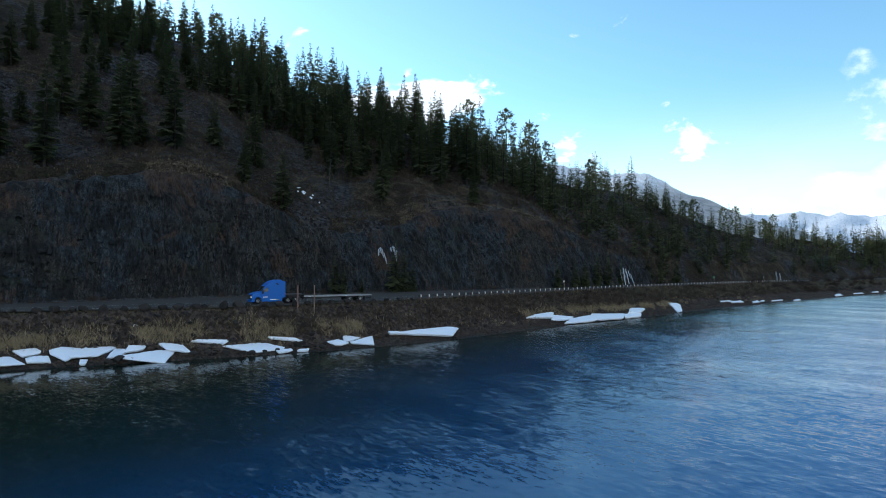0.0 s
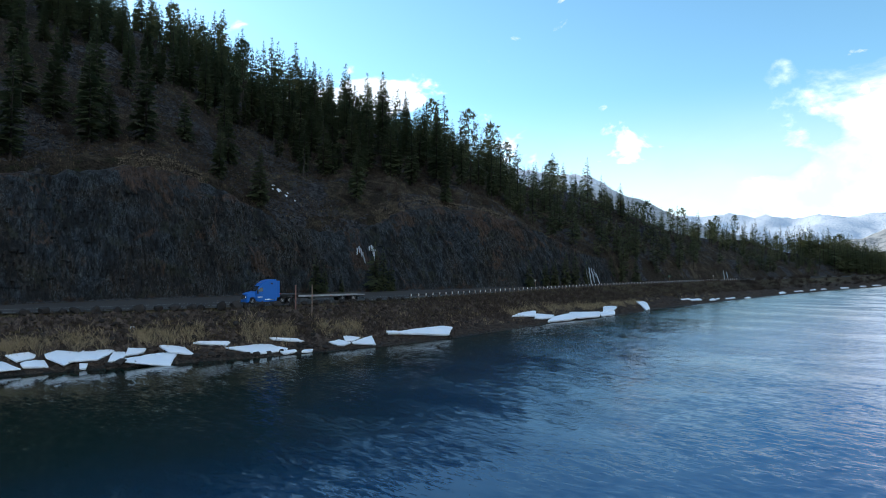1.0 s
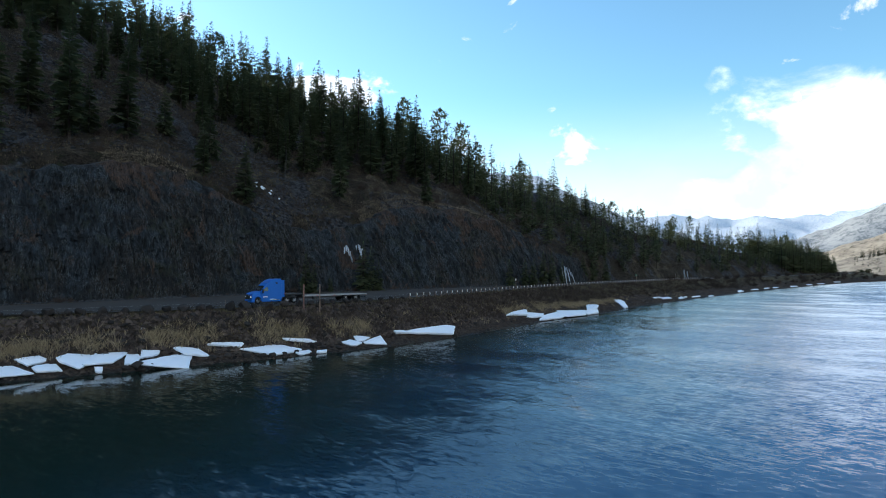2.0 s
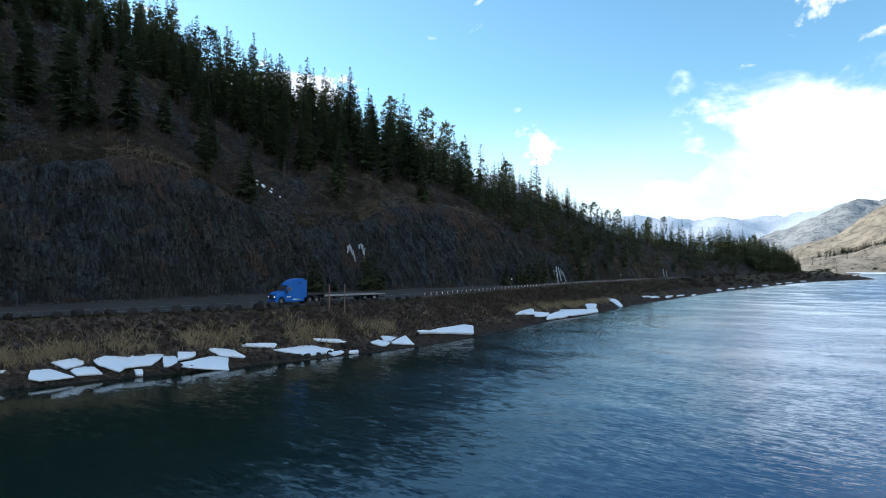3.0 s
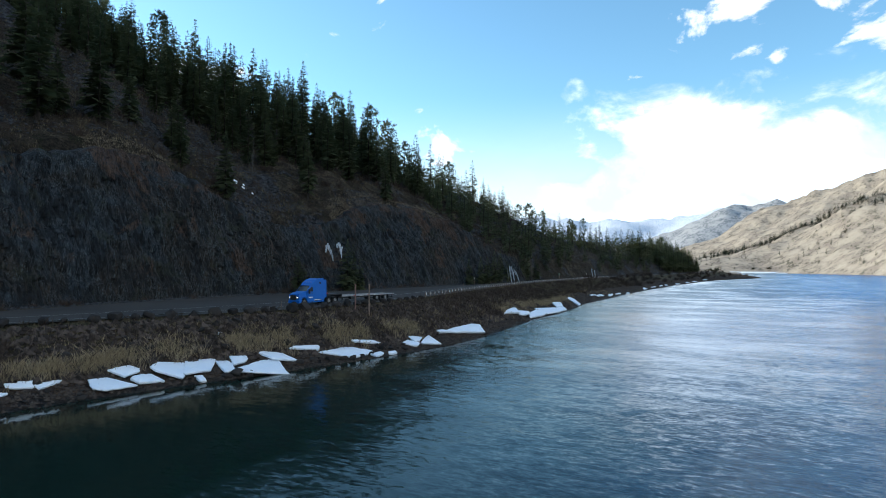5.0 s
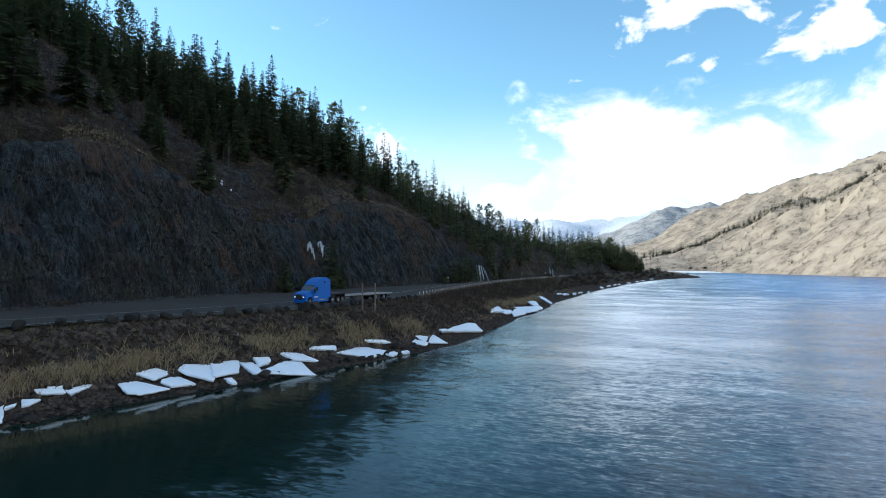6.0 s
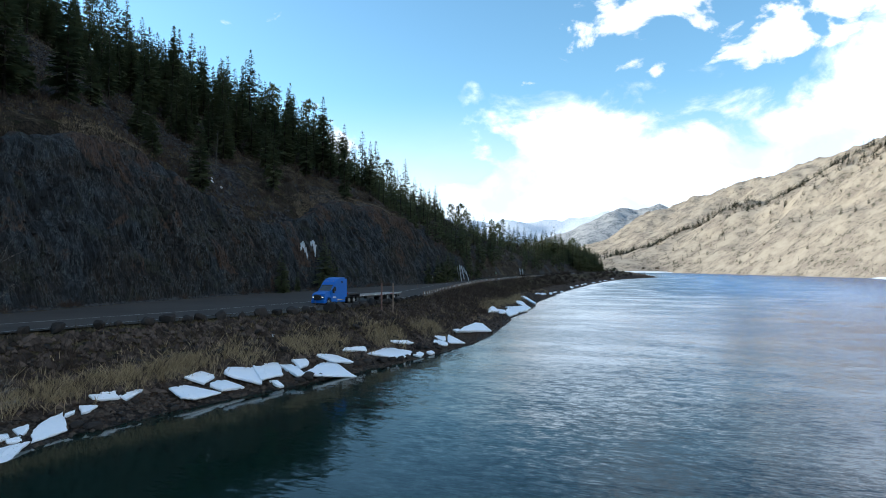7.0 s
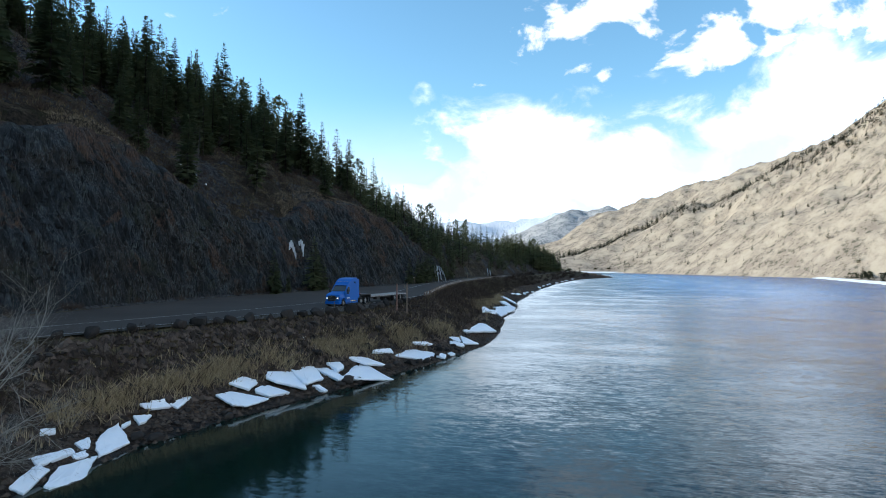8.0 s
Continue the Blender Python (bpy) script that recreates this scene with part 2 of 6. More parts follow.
def water_material():
    """Deep green river: glassy under the bank, wind ripples in patches further out."""
    m, g = material("river_water", 0.03, 0, 0.5)
    g.bsdf.inputs["IOR"].default_value = 1.333
    turned = g.n("ShaderNodeMapping", {"Vector": g.pos, "Rotation": (0, 0, radians(-40))}).outputs[0]
    axes = g.n("ShaderNodeSeparateXYZ", {0: turned})
    along, across = axes.outputs[0], axes.outputs[1]
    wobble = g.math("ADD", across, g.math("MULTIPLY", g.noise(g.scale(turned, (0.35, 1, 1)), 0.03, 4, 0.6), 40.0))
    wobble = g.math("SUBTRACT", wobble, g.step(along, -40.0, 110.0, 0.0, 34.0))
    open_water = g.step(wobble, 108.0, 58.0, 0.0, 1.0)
    # blue of the reflected sky put into the base colour, away from the bank
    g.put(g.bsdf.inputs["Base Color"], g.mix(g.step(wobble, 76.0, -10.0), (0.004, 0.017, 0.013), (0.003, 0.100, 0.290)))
    streaks = g.noise(g.scale(turned, (1.0, 0.40, 1.0)), 0.09, 7, 0.66, 0.9)
    patches = g.step(streaks, 0.36, 0.62, 0.55, 1.0)
    wind = g.math("MULTIPLY", patches, g.math("ADD", g.math("MULTIPLY", open_water, 0.92), 0.08))

    def slopes(scale, stretch, amount):
        t = g.n("ShaderNodeTexNoise", {"Vector": g.scale(turned, (1.0, stretch, 1.0)), "Scale": scale, "Detail": 3.0, "Roughness": 0.6, "Distortion": 0.4}).outputs["Color"]
        return g.n("ShaderNodeVectorMath", {0: g.vmath("SUBTRACT", t, (0.5, 0.5, 0.5)), 3: amount}, operation="SCALE").outputs[0]
    # crests lie across the river: long wind waves, short ripples and a slow swell
    tilt = g.vmath("ADD", slopes(3.4, 0.32, g.math("MULTIPLY", wind, 0.34)), slopes(1.0, 0.35, g.math("MULTIPLY", wind, 0.20)))
    tilt = g.vmath("ADD", tilt, slopes(8.5, 0.45, g.math("MULTIPLY", wind, 0.20)))
    tilt = g.vmath("ADD", tilt, slopes(0.16, 0.5, g.math("ADD", g.math("MULTIPLY", open_water, 0.07), 0.012)))
    # constant upstream lean put into the normals, so the water reflects higher sky
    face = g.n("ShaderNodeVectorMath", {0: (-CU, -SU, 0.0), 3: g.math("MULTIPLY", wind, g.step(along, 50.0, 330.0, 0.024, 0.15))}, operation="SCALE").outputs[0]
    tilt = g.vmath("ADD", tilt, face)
    g.put(g.bsdf.inputs["Roughness"], g.math("ADD", 0.05, g.math("MULTIPLY", wind, 0.15)))
    flat = g.vmath("MULTIPLY", tilt, (1.0, 1.0, 0.0))
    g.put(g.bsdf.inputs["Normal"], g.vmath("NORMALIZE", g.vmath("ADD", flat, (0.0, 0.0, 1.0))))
    return m


def foliage(name, a, b):
    """Needles: a tone for each tree, and some light that passes through the sprays."""
    m = per_thing(name, a, b, spread=0.6)
    g = m.node_tree
    bs = next(n for n in g.nodes if n.type == "BSDF_PRINCIPLED")
    out = next(n for n in g.nodes if n.type == "OUTPUT_MATERIAL")
    thin, both = g.nodes.new("ShaderNodeBsdfTranslucent"), g.nodes.new("ShaderNodeMixShader")
    g.links.new(bs.inputs["Base Color"].links[0].from_socket, thin.inputs[0])
    both.inputs[0].default_value = 0.48
    g.links.new(bs.outputs[0], both.inputs[1])
    g.links.new(thin.outputs[0], both.inputs[2])
    g.links.new(both.outputs[0], out.inputs[0])
    return m


MAT = {}
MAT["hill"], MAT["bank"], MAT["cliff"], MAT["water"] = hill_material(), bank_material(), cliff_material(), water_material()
MAT["asphalt"] = mottled("asphalt", (0.041, 0.034, 0.030), (0.063, 0.053, 0.045), 0.12, 9.0, 0.9, 0.2, 0.3, 0.01, (0.053, 0.048, 0.042))
MAT["gravel"] = mottled("gravel", (0.054, 0.048, 0.042), (0.096, 0.087, 0.075), 0.4, 14.0, 0.95, 0.1, 0.6, 0.03)
MAT["line"] = mottled("road_paint", (0.55, 0.55, 0.53), (0.36, 0.35, 0.33), 0.8, 12.0, 0.8)
MAT["snow"] = mottled("river_ice", (0.86, 0.89, 0.93), (0.78, 0.83, 0.90), 0.5, 5.0, 0.6, 0.35, 0.25, 0.04)
MAT["icefall"] = mottled("frozen_seep", (0.66, 0.71, 0.78), (0.42, 0.48, 0.55), 0.8, 4.0, 0.35, 0.5, 0.4, 0.1)
MAT["bark"] = mottled("bark", (0.025, 0.020, 0.017), (0.056, 0.046, 0.037), 0.8, 8.0)
MAT["grey_bark"] = mottled("dead_bark", (0.045, 0.041, 0.038), (0.100, 0.094, 0.086), 0.8, 8.0)
MAT["pale_bark"] = mottled("pale_bark", (0.19, 0.175, 0.155), (0.33, 0.31, 0.28), 1.2, 9.0)
MAT["needles"] = foliage("needles", (0.050, 0.065, 0.034), (0.132, 0.148, 0.074))
MAT["far_needles"] = per_thing("far_needles", (0.016, 0.022, 0.012), (0.050, 0.055, 0.028), spread=0.4)
MAT["twigs"] = per_thing("twigs", (0.034, 0.025, 0.020), (0.081, 0.059, 0.046), island=True)
MAT["reeds"] = per_thing("dry_reeds", (0.175, 0.128, 0.074), (0.490, 0.385, 0.245), island=True)
MAT["turf"] = per_thing("dry_turf", (0.050, 0.040, 0.021), (0.180, 0.142, 0.085), island=True)
MAT["rubble_bits"] = per_thing("rubble_bits", (0.010, 0.008, 0.007), (0.120, 0.090, 0.074), spread=0.2, island=True)
MAT["ledge_grass"] = per_thing("ledge_grass", (0.105, 0.084, 0.060), (0.300, 0.240, 0.172), island=True)
MAT["boulder"] = per_thing("boulder_rock", (0.009, 0.008, 0.008), (0.056, 0.049, 0.045), rough=0.9, spread=0.6)
MAT["boulder_bits"] = per_thing("stone_bits", (0.025, 0.020, 0.019), (0.099, 0.077, 0.062), spread=0.3, island=True)
MAT["scree_bits"] = per_thing("scree_bits", (0.022, 0.023, 0.025), (0.071, 0.073, 0.076), spread=0.3, island=True)
# distance haze put into the base colours: paler and greyer, the furthest bluer
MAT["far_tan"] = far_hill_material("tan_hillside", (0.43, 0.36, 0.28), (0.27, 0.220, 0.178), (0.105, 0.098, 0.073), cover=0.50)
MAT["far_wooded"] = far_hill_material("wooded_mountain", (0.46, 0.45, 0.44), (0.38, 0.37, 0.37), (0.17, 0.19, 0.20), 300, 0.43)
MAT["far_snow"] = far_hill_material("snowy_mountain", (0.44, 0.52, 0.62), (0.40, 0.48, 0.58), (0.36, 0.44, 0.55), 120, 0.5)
MAT["blue"] = plain("blue_paint", (0.001, 0.115, 0.45), 0.42, 0.0, 0.35, 0.06)
MAT["black"] = plain("black_plastic", (0.012, 0.012, 0.013), 0.5)
MAT["rubber"] = plain("rubber", (0.014, 0.014, 0.015), 0.8, 0, 0.3)
MAT["chrome"] = plain("aluminium", (0.72, 0.73, 0.75), 0.25, 1.0)
MAT["rail"] = plain("weathered_aluminium", (0.30, 0.30, 0.30), 0.5, 0.3)
MAT["steel"] = plain("dark_steel", (0.05, 0.05, 0.052), 0.55, 0.5)
MAT["deck"] = mottled("trailer_deck", (0.30, 0.29, 0.275), (0.19, 0.18, 0.165), 0.9, 7.0, 0.6, 0.3, 0.2, 0.01)
MAT["red"] = plain("red_reflector", (0.5, 0.02, 0.015), 0.4)
MAT["amber"] = plain("amber_lens", (0.75, 0.28, 0.03), 0.3)
MAT["whitepaint"] = plain("white_paint", (0.74, 0.74, 0.72), 0.55)
MAT["wood"] = mottled("weathered_wood", (0.17, 0.115, 0.085), (0.30, 0.215, 0.17), 1.5, 10.0)
MAT["rustpost"] = mottled("red_brown_post", (0.16, 0.085, 0.068), (0.25, 0.14, 0.115), 1.5, 8.0, 0.7)
MAT["greensign"] = plain("green_sign", (0.03, 0.16, 0.11), 0.5)
MAT["roof"] = plain("pale_roof", (0.62, 0.64, 0.67), 0.6)
MAT["wall"] = plain("house_wall", (0.50, 0.46, 0.40), 0.8)
gm, gg = material("dark_glass", 0.05, 0.0, 0.6)
gg.bsdf.inputs["Base Color"].default_value = (0.035, 0.042, 0.050, 1)
MAT["glass"] = gm
lm, lg = material("headlight_lens", 0.15, 0, 0.6)
lg.bsdf.inputs["Base Color"].default_value = (0.85, 0.87, 0.9, 1)
lg.bsdf.inputs["Emission Color"].default_value = (0.9, 0.95, 1.0, 1)
lg.bsdf.inputs["Emission Strength"].default_value = 0.9
MAT["lamp"] = lm


# ---- mesh helpers ----
def mesh_of(name, verts, faces, mat, smooth=False):
    me = bpy.data.meshes.new(name)
    me.from_pydata([tuple(p) for p in verts], [], [tuple(f) for f in faces])
    for mm in mat if isinstance(mat, (list, tuple)) else (mat,):
        me.materials.append(MAT[mm])
    if smooth:
        me.polygons.foreach_set("use_smooth", [True] * len(me.polygons))
    me.update()
    return me


def grid_mesh(name, P, mat, smooth=True):
    """A sheet from an array of points, rows by columns."""
    r, c = P.shape[:2]
    i = np.arange(r * c).reshape(r, c)
    f = np.stack([i[:-1, :-1], i[:-1, 1:], i[1:, 1:], i[1:, :-1]], -1).reshape(-1, 4)
    return mesh_of(name, P.reshape(-1, 3).tolist(), f.tolist(), mat, smooth)


def thing(name, at, rz=0.0, label="", category="", group="", kind=""):
    ob = new(name)
    ob.empty_display_size = 0.2
    ob.matrix_world = pose(*at, 0, 0, rz)
    return tagged(ob, label, category, group, kind)


def part(name, data, mat, parent, label=""):
    """Links a bmesh (or a mesh) as one mesh object under a thing or a part."""
    if isinstance(data, bmesh.types.BMesh):
        me = bpy.data.meshes.new(name)
        data.to_mesh(me)
        data.free()
        me.materials.append(MAT[mat])
    else:
        me = data
    ob = new(name, me)
    ob.parent = parent
    if label:
        ob["label"] = label
    return ob


def box(bm, x0, x1, y0, y1, z0, z1, bevel=0.0):
    r = bmesh.ops.create_cube(bm, size=1.0)
    vs = r["verts"]
    for q in vs:
        q.co = Vector(((x0 + x1) / 2 + q.co.x * (x1 - x0), (y0 + y1) / 2 + q.co.y * (y1 - y0), (z0 + z1) / 2 + q.co.z * (z1 - z0)))
    if bevel:
        es = {e for q in vs for e in q.link_edges}
        bmesh.ops.bevel(bm, geom=list(es), offset=bevel, segments=2, affect="EDGES", profile=0.5)
    return bm


def boxed(x0, x1, y0, y1, z0, z1, bevel=0.0):
    return box(bmesh.new(), x0, x1, y0, y1, z0, z1, bevel)


def tube(bm, a, b, r0, r1, seg=8):
    a, b = Vector(a), Vector(b)
    way = b - a
    r = bmesh.ops.create_cone(bm, cap_ends=True, segments=seg, radius1=r0, radius2=r1, depth=way.length)
    m = Matrix.Translation((a + b) / 2) @ way.to_track_quat("Z", "Y").to_matrix().to_4x4()
    bmesh.ops.transform(bm, matrix=m, verts=r["verts"])
    return bm


def lathe(bm, rings, seg, axis_y=0.0):
    """A turned body round the y axis: rings of (y, radius)."""
    rows = []
    for y, r in rings:
        rows.append([bm.verts.new((r * math.cos(2 * math.pi * k / seg), y + axis_y, r * math.sin(2 * math.pi * k / seg))) for k in range(seg)])
    for p, q in zip(rows, rows[1:]):
        for k in range(seg):
            bm.faces.new((p[k], p[(k + 1) % seg], q[(k + 1) % seg], q[k]))
    bm.faces.new(rows[0][::-1])
    bm.faces.new(rows[-1])
    return bm


def table(us, vs):
    us, vs = np.array(us, float), np.array(vs, float)

    def f(u):
        u = np.asarray(u, float)
        k = np.linspace(-9, 9, 7)
        return sum(np.interp(u + e, us, vs) for e in k) / len(k)
    return f


def fbm(p, octaves=5, rough=0.55):
    """Fractal noise of an array of points (n, 3)."""
    out = np.empty(len(p))
    for i, q in enumerate(p):
        out[i] = noise.fractal(q, 1.0, 2.0, octaves, noise_basis="PERLIN_ORIGINAL")
    return out


# ---- the plan, along the river ----
shore = table([-150, -60, -12, -3, 4, 14, 26, 41, 55, 63, 77, 100, 114, 142, 172, 214, 293, 400, 500, 560, 620, 680, 715, 740, 760], [104, 96, 94, 94.5, 93, 91, 87, 84.5, 82.3, 81.5, 83.5, 85.5, 88, 88.5, 93, 94.5, 97, 96, 92, 86, 74, 58, 54, 70, 100])
edge = table([-150, -60, 0, 8, 15, 20, 26, 31, 41, 50, 60, 78, 94, 110, 134, 168, 190, 273, 400, 520, 600, 660, 720, 760], [117, 113, 108, 105, 102.5, 101.5, 99, 96.5, 95, 95, 95.5, 97, 100, 103, 107, 112, 114, 117, 113, 105, 101, 96, 90, 106])
foot = table([-150, -60, 12, 24, 41, 57, 73, 92, 112, 135, 160, 188, 220, 300, 400, 520, 640, 760], [124, 126, 127, 129, 131, 132, 131.5, 130, 130, 126, 124, 124, 128, 130, 126, 116, 108, 112])
brow_v = table([-150, -60, 23, 54, 62, 75, 95, 110, 122, 135, 151, 170, 188, 220, 300, 400, 520, 640, 760], [142, 141, 140.5, 145, 143, 139, 138.5, 141, 144, 141, 136.5, 132, 129, 133, 135, 131, 121, 112, 116])
brow_z = table([-150, -60, 23, 34, 44, 54, 62, 75, 95, 110, 122, 135, 151, 160, 170, 188, 220, 300, 400, 520, 640, 760], [30, 29, 28.5, 32.5, 34, 33, 29, 21, 21, 27, 31, 31, 28.5, 26.5, 23, 16.5, 14, 13, 12, 10, 8, 5])
ridge_v = table([-250, 0, 60, 126, 170, 210, 275, 357, 383, 450, 520, 640, 700, 760], [330, 310, 292, 275, 240, 218, 210, 192, 184, 177, 152, 122, 118, 124])
ridge_z = table([-250, 0, 60, 126, 170, 210, 275, 357, 383, 450, 520, 640, 700, 760], [140, 132, 120, 96, 78, 64, 57, 40, 34, 33, 25, 12, 6, 3])
ROAD_Z = 6.35

US = np.concatenate([np.arange(-260, -70, 6.0), np.arange(-70, 240, 1.0), np.arange(240, 420, 2.5), np.arange(420, 761, 5.0)])


def profile(u):
    """Height against distance from the shore, for one place along the river."""
    s, e, f, bv, bz, rv, rz = (float(t(u)) for t in (shore, edge, foot, brow_v, brow_z, ridge_v, ridge_z))
    dv, dh = rv - bv, rz - bz
    return [(s - 60, -5.0, 4), (s - 7, -1.6, 6), (s, 0.0, 8), (s + 3.5, 1.1, 14), (e - 2.4, 5.1, 4), (e, 6.10, 3), (e + 1.2, 6.26, 8), (f - 2.5, 6.26, 3), (f, 6.45, 3), (f + 3.2, 6.6, 5), (bv + 2.6, bz - 0.6, 3), (bv + 4.0, bz + 1.6, 16),
            (bv + dv * 0.35, bz + dh * 0.40, 22), (bv + dv * 0.75, bz + dh * 0.83, 10), (rv, rz, 6), (rv + 30, rz - 2, 4), (rv + 90, max(rz - 22, 0.35 * rz), 3), (rv + 260, max(rz - 80, 2.4), 2), (rv + 600, 2.4, 0)]


def ground_rows():
    rows = []
    for u in US:
        pr = profile(u)
        line = []
        for (v0, z0, n), (v1, z1, _) in zip(pr, pr[1:]):
            for k in range(n):
                t = k / n
                line.append((v0 + (v1 - v0) * t, z0 + (z1 - z0) * t))
        line.append(pr[-1][:2])
        rows.append(line)
    A = np.array(rows)
    V, Z = A[..., 0], A[..., 1]
    # round the kinks of the slope
    for _ in range(2):
        Z[:, 61:-3] = (Z[:, 60:-4] + 2 * Z[:, 61:-3] + Z[:, 62:-2]) / 4
    Ug = np.repeat(US[:, None], V.shape[1], 1)
    pts = np.stack([Ug, V, Z], -1).reshape(-1, 3)
    coarse, finer = fbm(pts * 0.022, 5).reshape(V.shape), fbm(pts * np.array([0.16, 0.16, 0.1]), 4).reshape(V.shape)
    s, e, f, bv = (t(US)[:, None] for t in (shore, edge, foot, brow_v))
    on_hill = np.clip((V - bv - 1) / 14, 0, 1)
    on_bank = np.clip((V - s + 1.0) / 2, 0, 1) * np.clip((e - 0.6 - V) / 1.5, 0, 1)
    Z = Z + on_hill * (coarse * 4.5 + finer * 1.2) + on_bank * (finer * 0.38 + coarse * 0.3)
    return Ug, V, Z


UG, VG, ZG = ground_rows()


def height(u, v):
    """The ground's height at a place of the plan."""
    i = int(np.clip(np.searchsorted(US, u), 1, len(US) - 1))
    t = (u - US[i - 1]) / (US[i] - US[i - 1])
    return (1 - t) * np.interp(v, VG[i - 1], ZG[i - 1]) + t * np.interp(v, VG[i], ZG[i])


def place(u, v, sink=0.0):
    x, y = xy(u, v)
    return x, y, height(u, v) - sink


# ---- the large structure ----
X, Y = xy(UG, VG)
land = grid_mesh("ground", np.stack([X, Y, ZG], -1), ("bank", "hill"))
col_mid = (VG[:, :-1] + VG[:, 1:]) / 2
zone = (col_mid[:-1] > foot(US)[:-1, None] - 1.0).astype(int)
land.polygons.foreach_set("material_index", zone.reshape(-1).tolist())
tagged(new("ground", land), "dark forested hillside above a stony riverbank", "hillside", kind="structure")


def cliff():
    """The road cut: close upright columns that lean a little, broken off at uneven heights, on broad buttresses."""
    us, n = np.arange(-75, 205, 0.30), 84
    P = np.zeros((len(us), n + 1, 3))
    f, bv = foot(us), brow_v(us)
    bz = brow_z(us) + np.array([1.5 * noise.noise(Vector((u * 0.13, 1, 0))) + 0.8 * noise.noise(Vector((u * 0.45, 2, 0))) for u in us])
    for i, u in enumerate(us):
        swell = noise.noise(Vector((u * 0.06, 3.0, 0.0))) * 1.5 + noise.noise(Vector((u * 0.21, 8.0, 0.0))) * 0.7
        for j in range(n + 1):
            t = j / n
            z = 5.9 + (bz[i] + 0.3 - 5.9) * t
            v = f[i] + (bv[i] - f[i]) * t ** 1.15
            c = u * 0.95 + 0.10 * z + noise.noise(Vector((u * 0.09, z * 0.07, 5.0))) * 2.2
            k = math.floor(c)
            r = c - k
            h1 = noise.cell(Vector((k + 0.5, 3.5, 1.5)))
            stump = math.floor(z * 0.16 + h1 * 3)
            depth = noise.cell(Vector((k + 0.5, stump + 0.5, 7.5))) * 0.45
            c2 = u * 2.3 + 0.24 * z + h1
            k2 = math.floor(c2)
            depth += noise.cell(Vector((k2 + 0.5, math.floor(z * 0.45 + noise.cell(Vector((k2 + 0.5, 0.5, 0.5))) * 4) + 0.5, 2.5))) * 0.22
            joint = -0.35 * max(0.0, 1 - min(r, 1 - r) / 0.16)
            ledge = noise.noise(Vector((u * 0.05, 0, z * 0.30))) * 0.55 + noise.noise(Vector((u * 0.5, z * 0.5, 4))) * 0.22
            loose = max(0.0, (t - 0.78) / 0.22)
            rubble = loose * (noise.noise(Vector((u * 0.8, z * 0.8, 6.0))) * 0.7 + noise.noise(Vector((u * 0.3, z * 0.35, 1.0))) * 0.9)
            out = (swell + (depth + joint) * (1 - 0.7 * loose) + ledge + rubble) * min(1, t * 6 + 0.12) * (1 - 0.45 * max(0, (t - 0.9) / 0.1))
            x, y = xy(u, v - out - 0.3 + (1.6 if j == n else 0))
            P[i, j] = (x, y, z + noise.noise(Vector((u * 0.35, z * 0.5, 9))) * 0.25 * min(1, t * 5))
    tagged(new("rock_cliff", grid_mesh("rock_cliff", P, "cliff", False)), "blue-grey jointed rock cliff of a road cut", "cliff", kind="structure")


cliff()


def strip(name, us, a, b, z, mat, n=6, label="", category="road", kind="structure", parent=None):
    P = np.zeros((len(us), n + 1, 3))
    for j in range(n + 1):
        v = a(us) + (b(us) - a(us)) * j / n
        x, y = xy(us, v)
        P[:, j] = np.stack([x, y, np.full(len(us), z) if np.isscalar(z) else z(us, v)], -1)
    ob = new(name, grid_mesh(name, P, mat))
    if parent:
        ob.parent = parent
    else:
        tagged(ob, label, category, kind=kind)
    return ob


ru = np.concatenate([np.arange(-200, 240, 3.0), np.arange(240, 755, 8.0)])
line_v = table([-200, 0, 14, 22, 30, 38, 60, 78, 94, 110, 134, 168, 190, 273, 400, 520, 640, 760], [118, 108.5, 105.1, 103.2, 102, 100.3, 98.6, 98.8, 101.4, 104.4, 108.4, 113.4, 115.4, 118.4, 114.4, 106.4, 99.4, 109])
shoulder_v = lambda u: np.maximum(edge(u) + 0.6, np.where(u < 74, line_v(u) - 0.35, edge(u) + 0.6))
strip("shoulder", ru, lambda u: edge(u) + 0.1, lambda u: shoulder_v(u) + 0.05, lambda u, v: np.full_like(u, ROAD_Z - 0.035), "gravel", 3, "brown gravel shoulder and pullout beside the road")
road = strip("road", ru, shoulder_v, lambda u: foot(u) - 2.0, lambda u, v: np.full_like(u, ROAD_Z) + 0.03 * np.sin(u * 0.05), "asphalt", 6, "worn grey two-lane asphalt road with a pullout")
strip("edge_line", ru, lambda u: line_v(u), lambda u: line_v(u) + 0.16, lambda u, v: ROAD_Z + 0.012 + 0.03 * np.sin(u * 0.05), "line", 1, parent=road)["label"] = "worn white edge line"
strip("edge_line", ru, lambda u: np.minimum(line_v(u) + 7.6, foot(u) - 3.4), lambda u: np.minimum(line_v(u) + 7.6, foot(u) - 3.4) + 0.16, lambda u, v: ROAD_Z + 0.012 + 0.03 * np.sin(u * 0.05), "line", 1, parent=road)["label"] = "worn white edge line"


def river():
    us = np.array([-900, -300, 0, 300, 700, 1100, 1700, 2600.0])
    vs = np.linspace(-420, 260, 12)
    U, V = np.meshgrid(us, vs, indexing="ij")
    x, y = xy(U, V)
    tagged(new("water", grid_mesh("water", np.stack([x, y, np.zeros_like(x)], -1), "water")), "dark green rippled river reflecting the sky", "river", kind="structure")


river()


